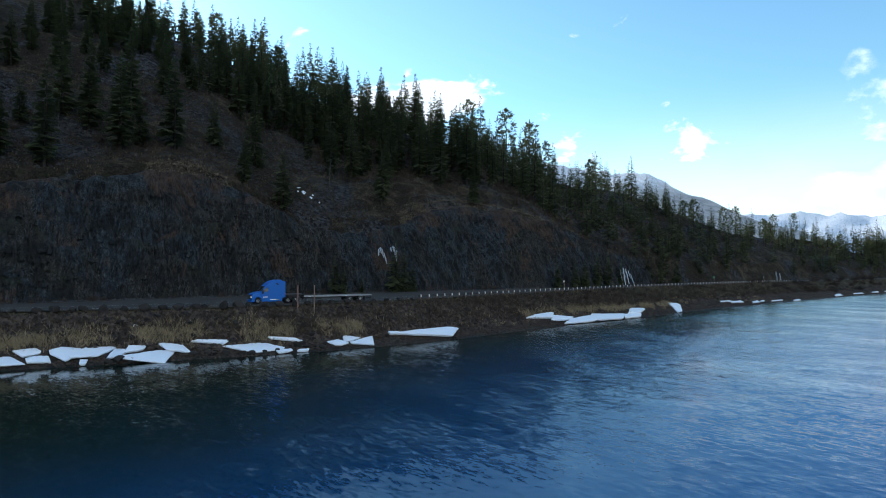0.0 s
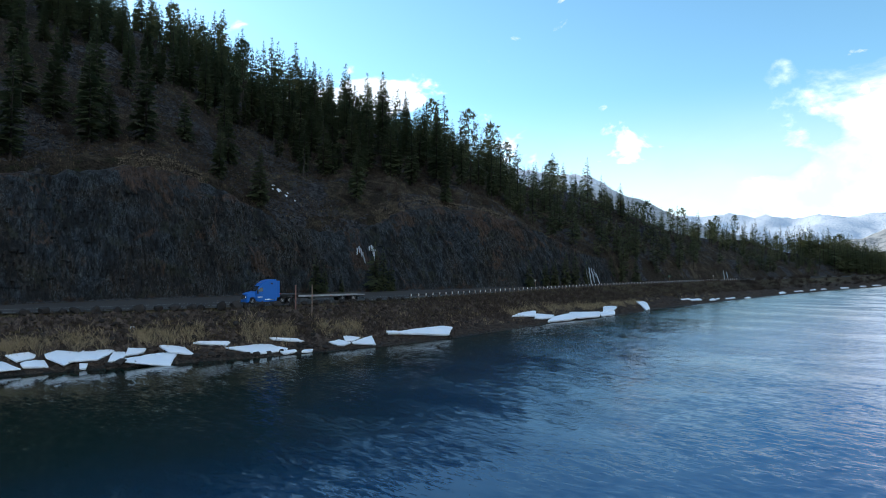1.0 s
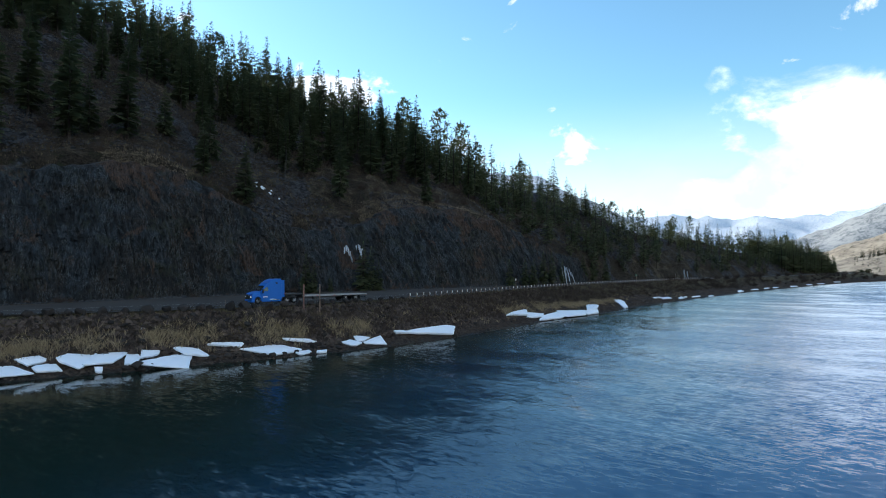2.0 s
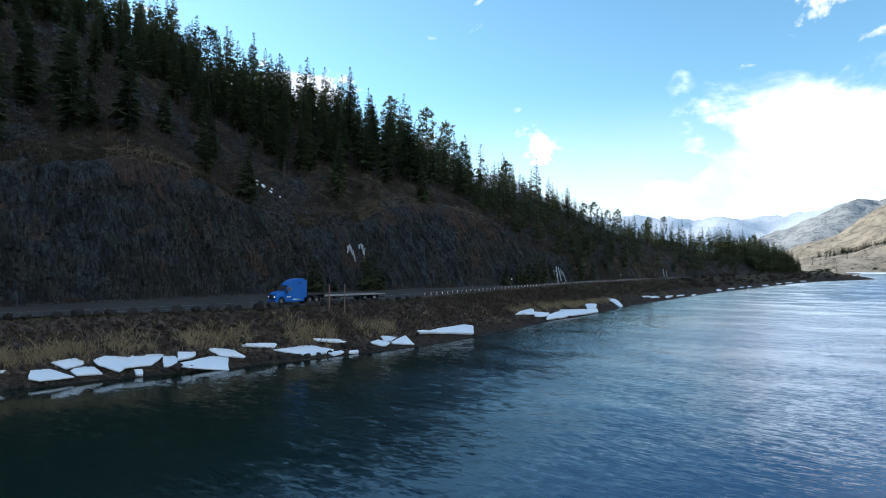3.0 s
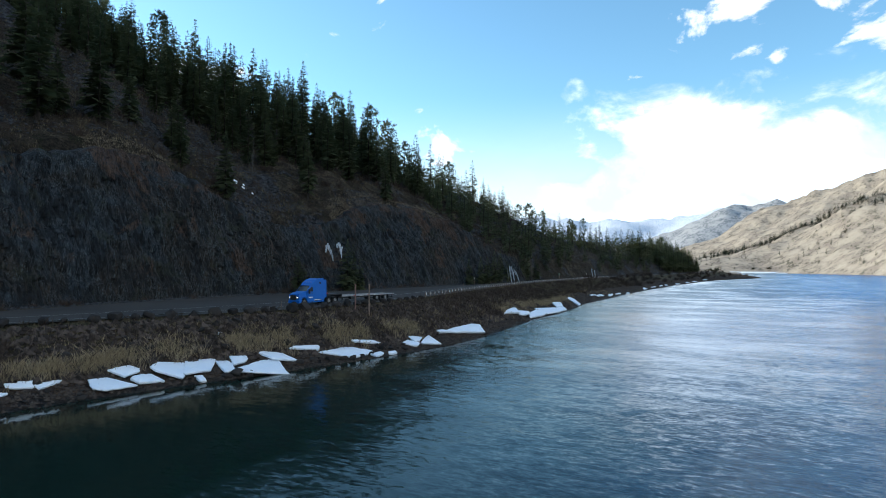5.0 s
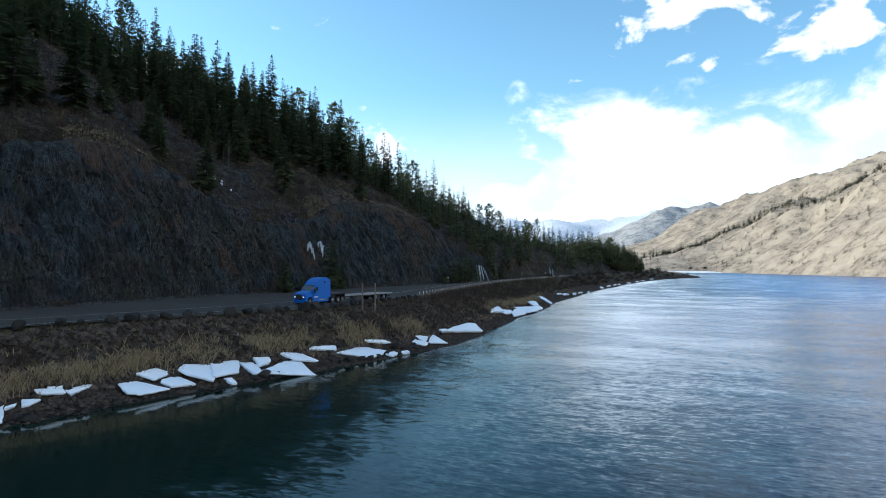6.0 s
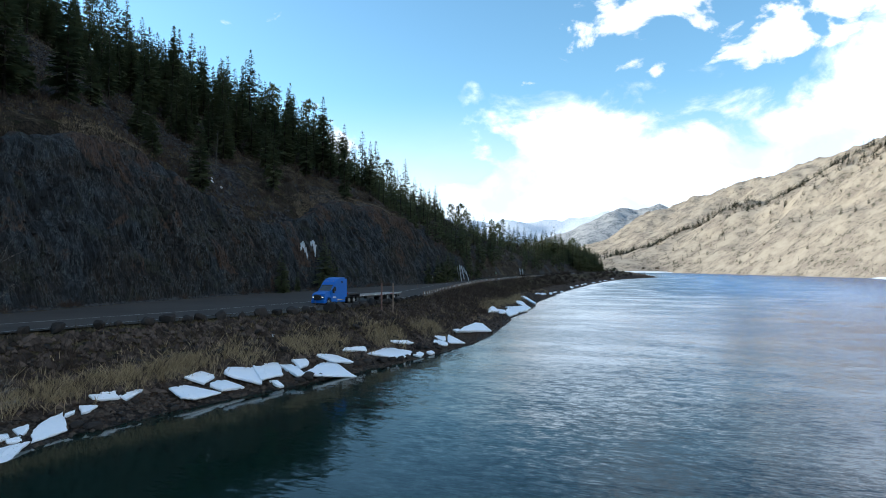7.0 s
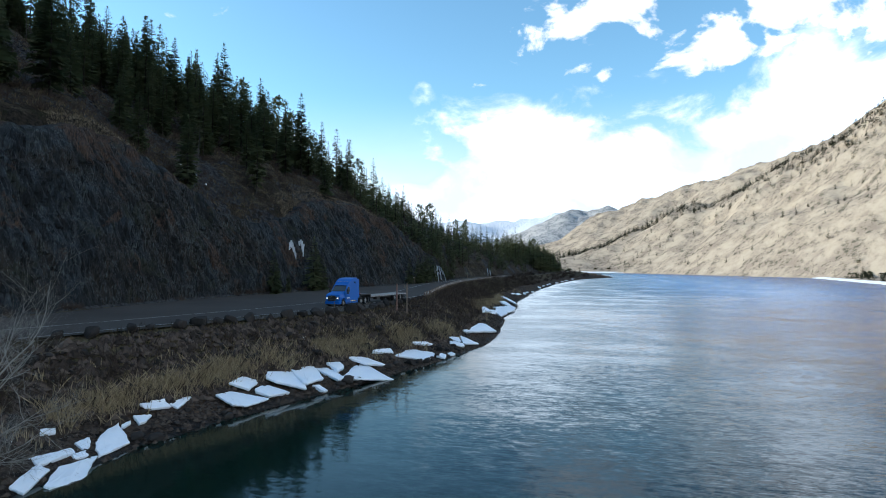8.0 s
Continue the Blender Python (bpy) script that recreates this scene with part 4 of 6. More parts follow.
def crown_mesh(name, h, radius, seed, base=0.10, step=0.46, fill=1.0, pine=False, mat="needles", tuft=1.0):
    """Whorls of drooping limbs, each set with many small flat sprays of needles."""
    rng = random.Random(seed)
    V, F = [], []

    def spray(c, way, L, wd):
        way = Vector(way).normalized()
        side = way.cross(Vector((rng.gauss(0, 0.3), rng.gauss(0, 0.3), 1))).normalized() * wd * 0.5
        k = len(V)
        tip = c + way * L
        mid = c + way * L * 0.45 + Vector((0, 0, rng.uniform(-0.06, 0.03)))
        V.extend([c, mid + side, tip, mid - side])
        F.append((k, k + 1, k + 2, k + 3))

    def bough(z, a, L, droop, wd):
        """A drooping bough with toothed side sprays, like a feather."""
        out, side = Vector((math.cos(a), math.sin(a), 0)), Vector((-math.sin(a), math.cos(a), 0))
        roll = rng.gauss(0, 0.25)
        s = (side + Vector((0, 0, roll))) * wd

        def at(f):
            return Vector((0, 0, z)) + out * L * f + Vector((0, 0, droop * L * f * (0.45 + 0.55 * f)))
        n = 4 if tuft < 1.5 else 2
        for q in range(n):
            f = 0.22 + 0.62 * (q + rng.uniform(0.1, 0.9)) / n
            for sgn in (-1, 1):
                k = len(V)
                reach = rng.uniform(0.7, 1.25) * (1.15 - 0.5 * f)
                V.extend([at(f - 0.17), at(f + 0.13), at(f + 0.16) + s * sgn * reach + Vector((0, 0, -0.10 * wd - rng.uniform(0, 0.12) * wd))])
                F.append((k, k + 1, k + 2))
        k = len(V)
        V.extend([at(0.72) + s * 0.22, at(0.72) - s * 0.22, at(1.04)])
        F.append((k, k + 1, k + 2))

    z = h * base
    lop = rng.uniform(0, 6.28)
    while z < h * 0.985:
        t = (z / h - base) / (1 - base)
        if pine:
            env = radius * (0.55 + 0.45 * math.sin(math.pi * min(1, t * 0.9 + 0.12))) * (1 if t < 0.7 else 1 - (t - 0.7) / 0.34)
        else:
            env = radius * min(1, 0.5 + 3.0 * t) * (1 - t) ** 0.74 + 0.10
        n = max(5, int((10.5 if t < 0.8 else 7.5) * fill + rng.random()))
        gust = rng.uniform(0.88, 1.06)
        for _ in range(n):
            if pine and rng.random() < 0.45:
                continue
            a = rng.uniform(0, 6.28)
            L = env * gust * rng.uniform(0.6, 1.12) * (1 + 0.12 * math.cos(a - lop))
            droop = rng.uniform(-0.50, -0.12) + 0.45 * t + (0.5 if pine else 0)
            if not pine:
                bough(z + rng.uniform(-0.4, 0.4), a, L * 0.95, droop, max(0.16, L * rng.uniform(0.20, 0.32)) * (1.0 if tuft < 1.5 else 1.85))
            out = Vector((math.cos(a), math.sin(a), 0))
            for i in range(1 if not pine else 4):
                f = rng.uniform(0.55, 1.0)
                c = Vector((0, 0, z)) + out * L * f * 0.95 + Vector((0, 0, droop * L * f * (0.45 + 0.55 * f)))
                c += Vector((rng.gauss(0, 0.05), rng.gauss(0, 0.05), rng.gauss(0, 0.05)))
                sw = rng.choice((-1, 1)) * rng.uniform(0.2, 0.8)
                w2 = Vector((math.cos(a + sw), math.sin(a + sw), droop * 0.9 + rng.uniform(-0.35, 0.0)))
                spray(c, w2, rng.uniform(0.28, 0.55) * tuft * (0.55 + 0.5 * (1 - t)), rng.uniform(0.07, 0.13) * tuft)
            if pine:
                c = Vector((0, 0, z)) + out * L * 0.8 + Vector((0, 0, droop * L))
                for _ in range(9):
                    spray(c + Vector((rng.gauss(0, 0.35), rng.gauss(0, 0.35), rng.gauss(0, 0.25))), (rng.gauss(0, 1), rng.gauss(0, 1), rng.gauss(0.3, 0.7)), 0.75 * tuft, 0.34 * tuft)
        z += step * rng.uniform(0.75, 1.25) * tuft * (1.5 if pine else 1)
    for k in range(4):
        spray(Vector((0, 0, h * 0.955 + 0.02 * h * k / 4)), (rng.gauss(0, 0.3), rng.gauss(0, 0.3), 1), 0.7, 0.22)
    return mesh_of(name, V, F, mat, False)


KINDS = []
for i, (h, r, b, fill, pine) in enumerate([(15, 3.0, 0.05, 1.0, False), (18, 3.4, 0.07, 1.0, False), (13, 3.0, 0.04, 1.1, False), (20, 3.3, 0.12, 1.0, False), (17, 3.6, 0.16, 0.9, False), (16, 2.4, 0.08, 0.9, False), (19, 3.4, 0.34, 1.1, True), (11, 3.0, 0.03, 1.2, False)]):
    KINDS.append((h, stem_mesh("trunk", h, 0.013 * h, 40 + i), crown_mesh("crown", h, r, 70 + i, b, 0.45, fill, pine), crown_mesh("crown", h, r * 1.15, 170 + i, b, 0.46, fill * 0.66, pine, "needles", 1.7)))
SNAGS = [(h, stem_mesh("trunk", h, 0.012 * h, 90 + i, "grey_bark", 1.0)) for i, h in enumerate((13, 16, 10))]
DARK = ("dark green spruce with drooping limbs on the hillside", "slender dark fir with a ragged crown on the slope", "bushy young dark fir on the stony slope", "tall dark fir with a bare lower trunk", "broad dark fir thinning towards the ground", "narrow dark fir with short limbs", "open-crowned pine with a bare lower trunk", "small bushy dark fir low on the slope")


def tree(u, v, kind, size, turn, name="conifer", label=None, group="hillside conifers"):
    h, trunk, crown, _ = KINDS[kind]
    t = thing(name, place(u, v, 0.15), turn, label or DARK[kind], "tree", group)
    part("trunk", trunk, None, t)
    part("crown", crown, None, t)
    t.scale = (size * (0.9 + 0.2 * ((kind * 7 + int(turn)) % 5) / 5), size, size)
    return t


def snag(u, v, kind, size, turn):
    h, trunk = SNAGS[kind]
    t = new("dead_tree", trunk)
    t.matrix_world = pose(*place(u, v, 0.1), random.uniform(-4, 4), random.uniform(-4, 4), turn)
    t.scale = (size, size, size)
    return tagged(t, "bare grey dead conifer standing among the firs", "dead tree", "dead trees")


def density(u, v):
    """How thickly the firs stand, 0 to 1."""
    b = float(brow_v(u))
    d = v - b
    up = np.clip((float(ridge_v(u)) + 25 - v) / 6, 0, 1)
    patchy = noise.noise(Vector((u * 0.028, v * 0.03, 4.0)))
    if u < 85:
        k = np.interp(d, [1, 8, 34, 50, 66], [0.04, 0.10, 0.12, 0.20, 0.5])
    elif u < 200:
        k = np.interp(d, [3, 11, 17, 30, 60], [0.0, 0.15, 0.6, 0.7, 1.5])
    else:
        k = np.interp(d, [-1, 4, 25], [0.4, 0.8, 1.3])
        k *= np.interp(u, [200, 330, 420, 600], [1.35, 0.24, 0.30, 2.4])
    thin = np.interp(u, [-80, 60, 110, 200, 420, 520], [0.17, 0.17, 0.16, 0.28, 0.32, 1.0])
    return k * up * thin * (1 + 1.5 * patchy)


rng = random.Random(11)
taken, stand = set(), []
for _ in range(34000):
    u = rng.uniform(-75, 668)
    v = float(brow_v(u)) + rng.uniform(-1, 150)
    if v > float(ridge_v(u)) + 10 or rng.random() > density(u, v):
        continue
    gap = 3.5 if u < 240 else 4.0
    cell = (int(u / gap), int(v / gap))
    if any((cell[0] + a, cell[1] + b) in taken for a, b in ((0, 0), (1, 0), (-1, 0), (0, 1), (0, -1))):
        continue
    taken.add(cell)
    kind = rng.choice((0, 1, 2, 3, 4, 5, 7, 0, 1, 3) if u < 200 else (0, 1, 2, 7, 0, 2) if u < 480 else (2, 4, 7, 0, 4)) if rng.random() > 0.03 else 6
    size = rng.triangular(0.5, 1.45, 1.05) * (0.92 if u < 90 else 1.08 if u < 200 else 0.84 if u < 300 else 0.62 if u < 500 else 1.15)
    if 200 < u < 500 and v > float(ridge_v(u)) - 22:
        size *= 1.3
    if u < 85 and v - float(brow_v(u)) < 38:
        kind, size = rng.choice((0, 1, 2, 4, 0, 7)), rng.uniform(0.8, 1.35)
    if rng.random() < 0.035:
        snag(u, v, rng.randrange(3), rng.uniform(0.8, 1.25), rng.uniform(0, 360))
    else:
        stand.append((math.hypot(u - 60, v - 120), u, v, kind, size, rng.uniform(0, 360)))
# the dense dark clump on the point
for _ in range(420):
    u = rng.uniform(520, 655)
    v = rng.uniform(float(brow_v(u)) - 1, float(ridge_v(u)) + 5)
    cell = (int(u / 3.6), int(v / 3.6), 1)
    if cell in taken:
        continue
    taken.add(cell)
    stand.append((math.hypot(u - 60, v - 120), u, v, rng.choice((2, 4, 7, 0)), rng.uniform(0.85, 1.4), rng.uniform(0, 360)))
stand.sort()
for _, u, v, kind, size, turn in stand[:170]:
    tree(u, v, kind, size, turn)


def forest(rows):
    """The firs further off, joined."""
    vs, fs, mi, base = [], [], [], 0
    store = {}
    for k, (h, trunk, _, light) in enumerate(KINDS):
        for m, me in ((1, trunk), (0, light)):
            store[k, m] = (np.array([p.co for p in me.vertices]), [tuple(p.vertices) for p in me.polygons])
    for _, u, v, kind, size, turn in rows:
        c, s = math.cos(turn) * size, math.sin(turn) * size
        o = np.array(place(u, v, 0.15))
        for m in (0, 1):
            p, f = store[kind, m]
            q = np.stack([p[:, 0] * c - p[:, 1] * s, p[:, 0] * s + p[:, 1] * c, p[:, 2] * size], -1) + o
            vs.append(q)
            fs.extend(tuple(i + base for i in face) for face in f)
            mi.extend([m] * len(f))
            base += len(p)
    me = bpy.data.meshes.new("forest")
    me.from_pydata(np.concatenate(vs).tolist(), [], fs)
    me.materials.append(MAT["needles"])
    me.materials.append(MAT["bark"])
    me.polygons.foreach_set("material_index", mi)
    me.polygons.foreach_set("use_smooth", [False] * len(fs))
    me.update()
    tagged(new("forest", me), "dense dark fir forest covering the hillside and ridge", "forest", kind="stuff")


forest([row for row in stand[170:] if row[2] < float(ridge_v(row[1])) + 6])
# firs at the foot of the cliff and by the road
for u, v, kind, size in ((75, 128.5, 2, 0.7), (78, 129.5, 7, 0.6), (92, 128, 2, 0.95), (95.5, 129, 0, 0.75), (97.5, 128.4, 7, 0.7), (83, 129.5, 7, 0.4), (148, 123, 7, 0.75), (156, 122.6, 2, 0.7), (161, 122.4, 7, 0.8), (168, 123, 2, 0.85), (174, 123.4, 0, 0.75), (182, 124, 7, 0.7), (205, 128, 2, 0.8), (214, 128.5, 0, 0.7), (226, 129, 7, 0.9), (70, 138, 7, 0.45), (62, 150, 2, 0.9), (66, 158, 0, 0.8), (59, 163, 7, 1.1)):
    tree(u, v, kind, size, (u * 37) % 360)
tree(449, 171, 6, 1.05, 20, label="lone open-crowned pine on the skyline")
tree(436, 170, 0, 0.7, 80)
tree(413, 172, 1, 0.75, 200)
tree(405, 174, 0, 0.6, 120)


# ---- ice and snow on the shore ----
def floe(u, v, length, width, turn, seed, thick=0.42, taper=0.0, skew=0.0):
    """A stranded plate of river ice: four broken sides, a soft top edge, tilted with the bank.
    taper: how much wider one end is; skew: how far the long sides are shifted along one another."""
    rng = random.Random(seed)
    bm = bmesh.new()
    ring = []
    for sx, sy in ((-1, -1), (1, -1), (1, 1), (-1, 1)):
        ring.append((sx * length / 2 + sy * skew, sy * width / 2 * max(0.12, 1 + sx * taper)))
    # a knocked-off corner
    k = rng.randrange(4)
    (ax, ay), (bx, by), (cx, cy) = ring[k - 1], ring[k], ring[(k + 1) % 4]
    f = rng.uniform(0.12, 0.28)
    ring[k:k + 1] = [(bx + (ax - bx) * f, by + (ay - by) * f), (bx + (cx - bx) * f, by + (cy - by) * f)]
    fine = []
    for (x0, y0), (x1, y1) in zip(ring, ring[1:] + ring[:1]):
        for t in (0, 0.17, 0.33, 0.5, 0.67, 0.83):
            j = 0.0 if t == 0 else 0.014 * min(length, width * 2, 4)
            fine.append((x0 + (x1 - x0) * t + rng.gauss(0, j), y0 + (y1 - y0) * t + rng.gauss(0, j)))
    rows = []
    for z, k in ((0.0, 0.95), (thick * 0.55, 1.0), (thick * 0.9, 0.985), (thick, 0.94)):
        rows.append([bm.verts.new((x * k, y * k, z + (rng.gauss(0, 0.015) if z else 0))) for x, y in fine])
    m = len(fine)
    for p, q in zip(rows, rows[1:]):
        for i in range(m):
            bm.faces.new((p[i], p[(i + 1) % m], q[(i + 1) % m], q[i]))
    mid = [bm.verts.new((x * 0.5, y * 0.5, thick + rng.gauss(0.02, 0.03))) for x, y in fine[::2]]
    for i in range(m // 2):
        a, b, c = rows[-1][2 * i], rows[-1][2 * i + 1], rows[-1][(2 * i + 2) % m]
        p, q = mid[i], mid[(i + 1) % (m // 2)]
        bm.faces.new((a, b, p))
        bm.faces.new((b, c, q, p))
    bm.faces.new(mid)
    bm.faces.new(rows[0][::-1])
    me = bpy.data.meshes.new("ice_floe")
    bm.to_mesh(me)
    bm.free()
    me.materials.append(MAT["snow"])
    me.polygons.foreach_set("use_smooth", [False] * len(me.polygons))
    ob = new("ice_floe", me)
    # seat it on the bank: slope taken across the plate
    d = max(0.7, width * 0.4)
    z0, z1 = max(height(u, v - d), -0.05), max(height(u, v + d), -0.05)
    slope = math.atan2(z1 - z0, 2 * d) * 0.8
    x, y = xy(u, v)
    zc = max(max(height(u + a, v + b), 0.0) - b * math.tan(slope) for a in (-length * 0.3, 0, length * 0.3) for b in (-width * 0.3, 0, width * 0.3))
    ob.matrix_world = Matrix.Translation((x, y, zc - 0.08)) @ Matrix.Rotation(UA, 4, "Z") @ Matrix.Rotation(slope, 4, "X") @ Matrix.Rotation(radians(turn), 4, "Z")
    return tagged(ob, "white snow-covered slab of river ice stranded on the stony shore", "ice floe", "ice floes along the shore")


# along, across, length, width, turn, taper, skew
NEAR = [(-10.7, 94.9, 2.9, 0.9, 23, -0.02, 0.2), (-8.9, 94.0, 3.3, 1.6, 31, 0.0, -1.0), (-3.9, 95.8, 3.0, 1.8, 11, 0.15, 1.0), (-8.1, 96.0, 2.6, 0.8, -3, -0.32, 0.1), (-5.6, 96.2, 1.2, 0.8, 61, 0.4, -0.4), (-6.9, 95.3, 0.9, 0.7, -9, 0.19, 0.1), (-6.3, 98.4, 0.9, 0.6, -21, 0.0, 0.1), (-9.1, 98.5, 0.6, 0.4, -22, 0.0, 0.1), (-0.1, 96.5, 1.4, 0.9, 41, 0.47, -0.3), (-1.5, 96.7, 1.0, 0.3, 9, 0.0, 0.2)]
MIDDLE = [(2.2, 97.3, 2.2, 0.8, -16, 0.0, 0.0), (4.6, 96.8, 2.7, 0.6, 12, -0.3, 0.1), (2.9, 97.6, 1.3, 0.3, -13, 0.22, 0.0), (8.5, 94.2, 2.7, 2.7, -90, 0.43, 0.1), (11.4, 95.4, 2.2, 1.4, 10, -0.13, -0.3), (12.1, 93.4, 2.2, 1.9, -6, 0.18, -0.1), (15.2, 93.6, 3.1, 2.9, -44, 0.37, 0.3), (18.1, 92.6, 3.6, 2.6, 45, 0.1, -1.2), (20.8, 91.4, 3.3, 1.4, 59, 0.21, -0.3), (23.0, 91.7, 1.9, 1.4, -6, -0.23, 0.4), (16.6, 90.6, 1.2, 0.7, 71, 0.13, 0.0)]
BEYOND = [(24.6, 89.4, 4.4, 3.5, 35, -0.56, -1.1), (27.6, 90.3, 2.8, 1.7, -24, 0.17, -0.7), (32.5, 90.1, 4.0, 0.7, -12, 0.4, 0.5), (38.3, 87.4, 5.2, 3.1, 1, 0.0, -1.5), (43.1, 88.2, 4.3, 0.6, -15, 0.4, -0.2), (41.4, 85.0, 2.1, 0.9, 6, -0.3, 0.1), (50.3, 85.1, 2.2, 1.9, 18, -0.07, -0.1), (52.7, 85.8, 1.9, 1.6, 44, 0.52, -0.4), (54.9, 84.8, 3.2, 2.1, 41, -0.6, -1.0), (44.0, 84.4, 1.5, 0.7, -5, 0.1, 0.3)]
FURTHER = [(68.8, 85.4, 9.6, 2.4, -7, 0.6, 2.2), (61.7, 86.2, 1.9, 0.6, -7, 0.0, 0.0), (104.5, 91.2, 6.3, 1.8, 0, 0.4, 2.0), (110.0, 90.5, 4.7, 2.6, -13, -0.3, 1.5), (116.2, 89.5, 9.9, 2.6, 4, 0.29, 2.6), (126.3, 89.7, 9.8, 4.0, -6, -0.14, 2.6), (142.1, 92.3, 7.0, 2.5, 25, 0.19, -2.4), (136.5, 89.6, 6.4, 2.0, 1, -0.15, 1.6), (166.2, 94.8, 8.1, 2.5, 41, 0.35, -1.5)]
FAR_ICE = [(203, 98.6, 9, 1.4, 0), (208, 97.3, 10, 2.0, 0), (219.5, 96.2, 7, 1.6, 5), (227, 97.2, 4, 1.0, 0), (256, 96.9, 9, 1.4, 5), (240, 97.6, 12, 0.9, 0), (304, 98.6, 12, 2.2, 5), (330, 98.8, 16, 1.3, 0), (352, 98.4, 14, 1.2, 2), (372, 98.6, 12, 1.6, 0), (410, 97.0, 20, 1.8, 178), (448, 95.6, 18, 1.4, 178), (480, 94.3, 24, 1.8, 178), (530, 92.0, 26, 1.8, 177)]
FLOES = [*NEAR, *MIDDLE, *BEYOND, *FURTHER]
for i, (u, v, a, b, turn, taper_, skew) in enumerate(FLOES):
    floe(u, v, a * (1.02 if u < 7 else 1.16), b * (1.02 if u < 7 else 1.14), turn, 300 + i, 0.20 if u < 10 else 0.26 if u < 60 else 0.40, taper_, skew)


def on_floe(u, v, grow=1.0):
    """Whether a place lies under one of the stranded plates."""
    for a, b, L, W, turn, _, skew in FLOES:
        c, s_ = math.cos(radians(turn)), math.sin(radians(turn))
        x, y = (u - a) * c + (v - b) * s_, (v - b) * c - (u - a) * s_
        if abs(x - 2 * skew * y / W) < L / 2 * grow and abs(y) < W / 2 * grow:
            return True
    return False


for i, (u, v, a, b, turn) in enumerate(FAR_ICE):
    floe(u, v, a * 0.8, b * 0.8, turn, 400 + i, 0.3, 0.2, 0.8)


# ---- frozen seeps on the cliff ----
def icefall(u, v, z, drops, label, turn=30):
    """Columns of ice hanging down the rock."""
    x, y = xy(u, v)
    t = thing("icefall", (x, y, z), turn, label, "frozen waterfall", "frozen seeps")
    for k, (du, top, bottom, wd, lean) in enumerate(drops):
        rg = random.Random(k + int(u))
        n = 9
        V, F = [], []
        for i in range(n + 1):
            f = i / n
            zz = top + (bottom - top) * f
            ww = wd * (0.35 + 0.65 * math.sin(math.pi * min(1, f * 0.8 + 0.15))) * rg.uniform(0.7, 1.15)
            cx = du + lean * f + rg.gauss(0, 0.08)
            V += [(cx - ww / 2, 0.12, zz), (cx - ww * 0.2, -0.35 + 0.2 * f, zz + 0.05), (cx + ww * 0.25, -0.3 + 0.2 * f, zz), (cx + ww / 2, 0.12, zz)]
        for i in range(n):
            for j in range(3):
                a = 4 * i + j
                F.append((a, a + 1, a + 5, a + 4))
        part("ice_column", mesh_of("ice_column", V, F, "icefall", True), None, t)


icefall(93.0, 132.9, 16.0, [(-2.5, 1.2, -0.5, 0.34, 0.0), (-2.1, 1.7, 0.0, 0.28, 0.3), (-1.7, 1.4, -1.0, 0.22, 0.6), (-1.0, 0.2, -1.8, 0.16, 0.5), (-0.5, -1.2, -2.6, 0.12, 0.3), (0.9, 1.7, 0.6, 0.30, 0.1), (1.4, 2.0, 0.6, 0.24, 0.3), (1.9, 1.7, -0.9, 0.30, 0.3), (2.4, 1.0, -1.9, 0.20, 0.1)], "white frozen seep clinging to the dark rock cliff")
icefall(183, 122.9, 6.8, [(-1.6, 5.3, -0.4, 0.50, 0.8), (-0.8, 5.6, -0.4, 0.60, 1.0), (0.1, 5.3, 0.2, 0.45, 1.1), (0.9, 4.8, 2.2, 0.30, 0.8), (1.7, 3.6, -0.3, 0.28, 1.3)], "tall white frozen waterfall beside the road", -15)
icefall(318, 129, 6.8, [(-0.6, 4.0, -0.3, 0.5, 0.6), (1.0, 3.2, -0.3, 0.4, 0.5)], "small frozen waterfall beside the far road", -15)


def snow_patch(u, v, length, width, seed):
    rg = random.Random(seed)
    pts = []
    n = 14
    for k in range(n):
        a = 2 * math.pi * k / n
        r = rg.uniform(0.6, 1.1)
        pts.append((u + math.cos(a) * r * length / 2, v + math.sin(a) * r * width / 2))
    V = [(*xy(a, b), height(a, b) + 0.07) for a, b in pts] + [(*xy(u, v), height(u, v) + 0.25)]
    V += [(*xy(a, b), height(a, b) - 0.2) for a, b in pts]
    F = [(k, (k + 1) % n, n) for k in range(n)] + [(n + 1 + k, n + 1 + (k + 1) % n, (k + 1) % n, k) for k in range(n)]
    tagged(new("snow_patch", mesh_of("snow_patch", V, F, "snow", True)), "small patch of old snow on the slope", "snow", "old snow patches")


for k, (u, v, a, b) in enumerate(((79, 151.5, 1.5, 1.0), (80.6, 150.6, 1.0, 0.7), (78.2, 153.0, 1.1, 0.6), (81.6, 151.6, 0.6, 0.4), (77.4, 151.8, 0.5, 0.4), (82.6, 149.6, 0.7, 0.4), (46, 92.6, 0.6, 0.4), (24, 96, 0.7, 0.4))):
    snow_patch(u, v, a, b, k)


# ---- rocks ----
def rock_mesh(seed, flat=0.75):
    rg = random.Random(seed)
    bm = bmesh.new()
    bmesh.ops.create_icosphere(bm, subdivisions=2, radius=0.5)
    off = Vector((rg.uniform(0, 50), rg.uniform(0, 50), 0))
    cuts = [(Vector((rg.gauss(0, 1), rg.gauss(0, 1), rg.gauss(0.2, 0.8))).normalized(), rg.uniform(0.20, 0.40)) for _ in range(11)]
    for q in bm.verts:
        for nrm, dd in cuts:
            k = q.co.dot(nrm)
            if k > dd:
                q.co -= nrm * (k - dd)
        q.co *= 1 + 0.16 * noise.noise(q.co * 3 + off)
        q.co.z *= flat
    me = bpy.data.meshes.new("boulder")
    bm.to_mesh(me)
    bm.free()
    me.materials.append(MAT["boulder"])
    return me


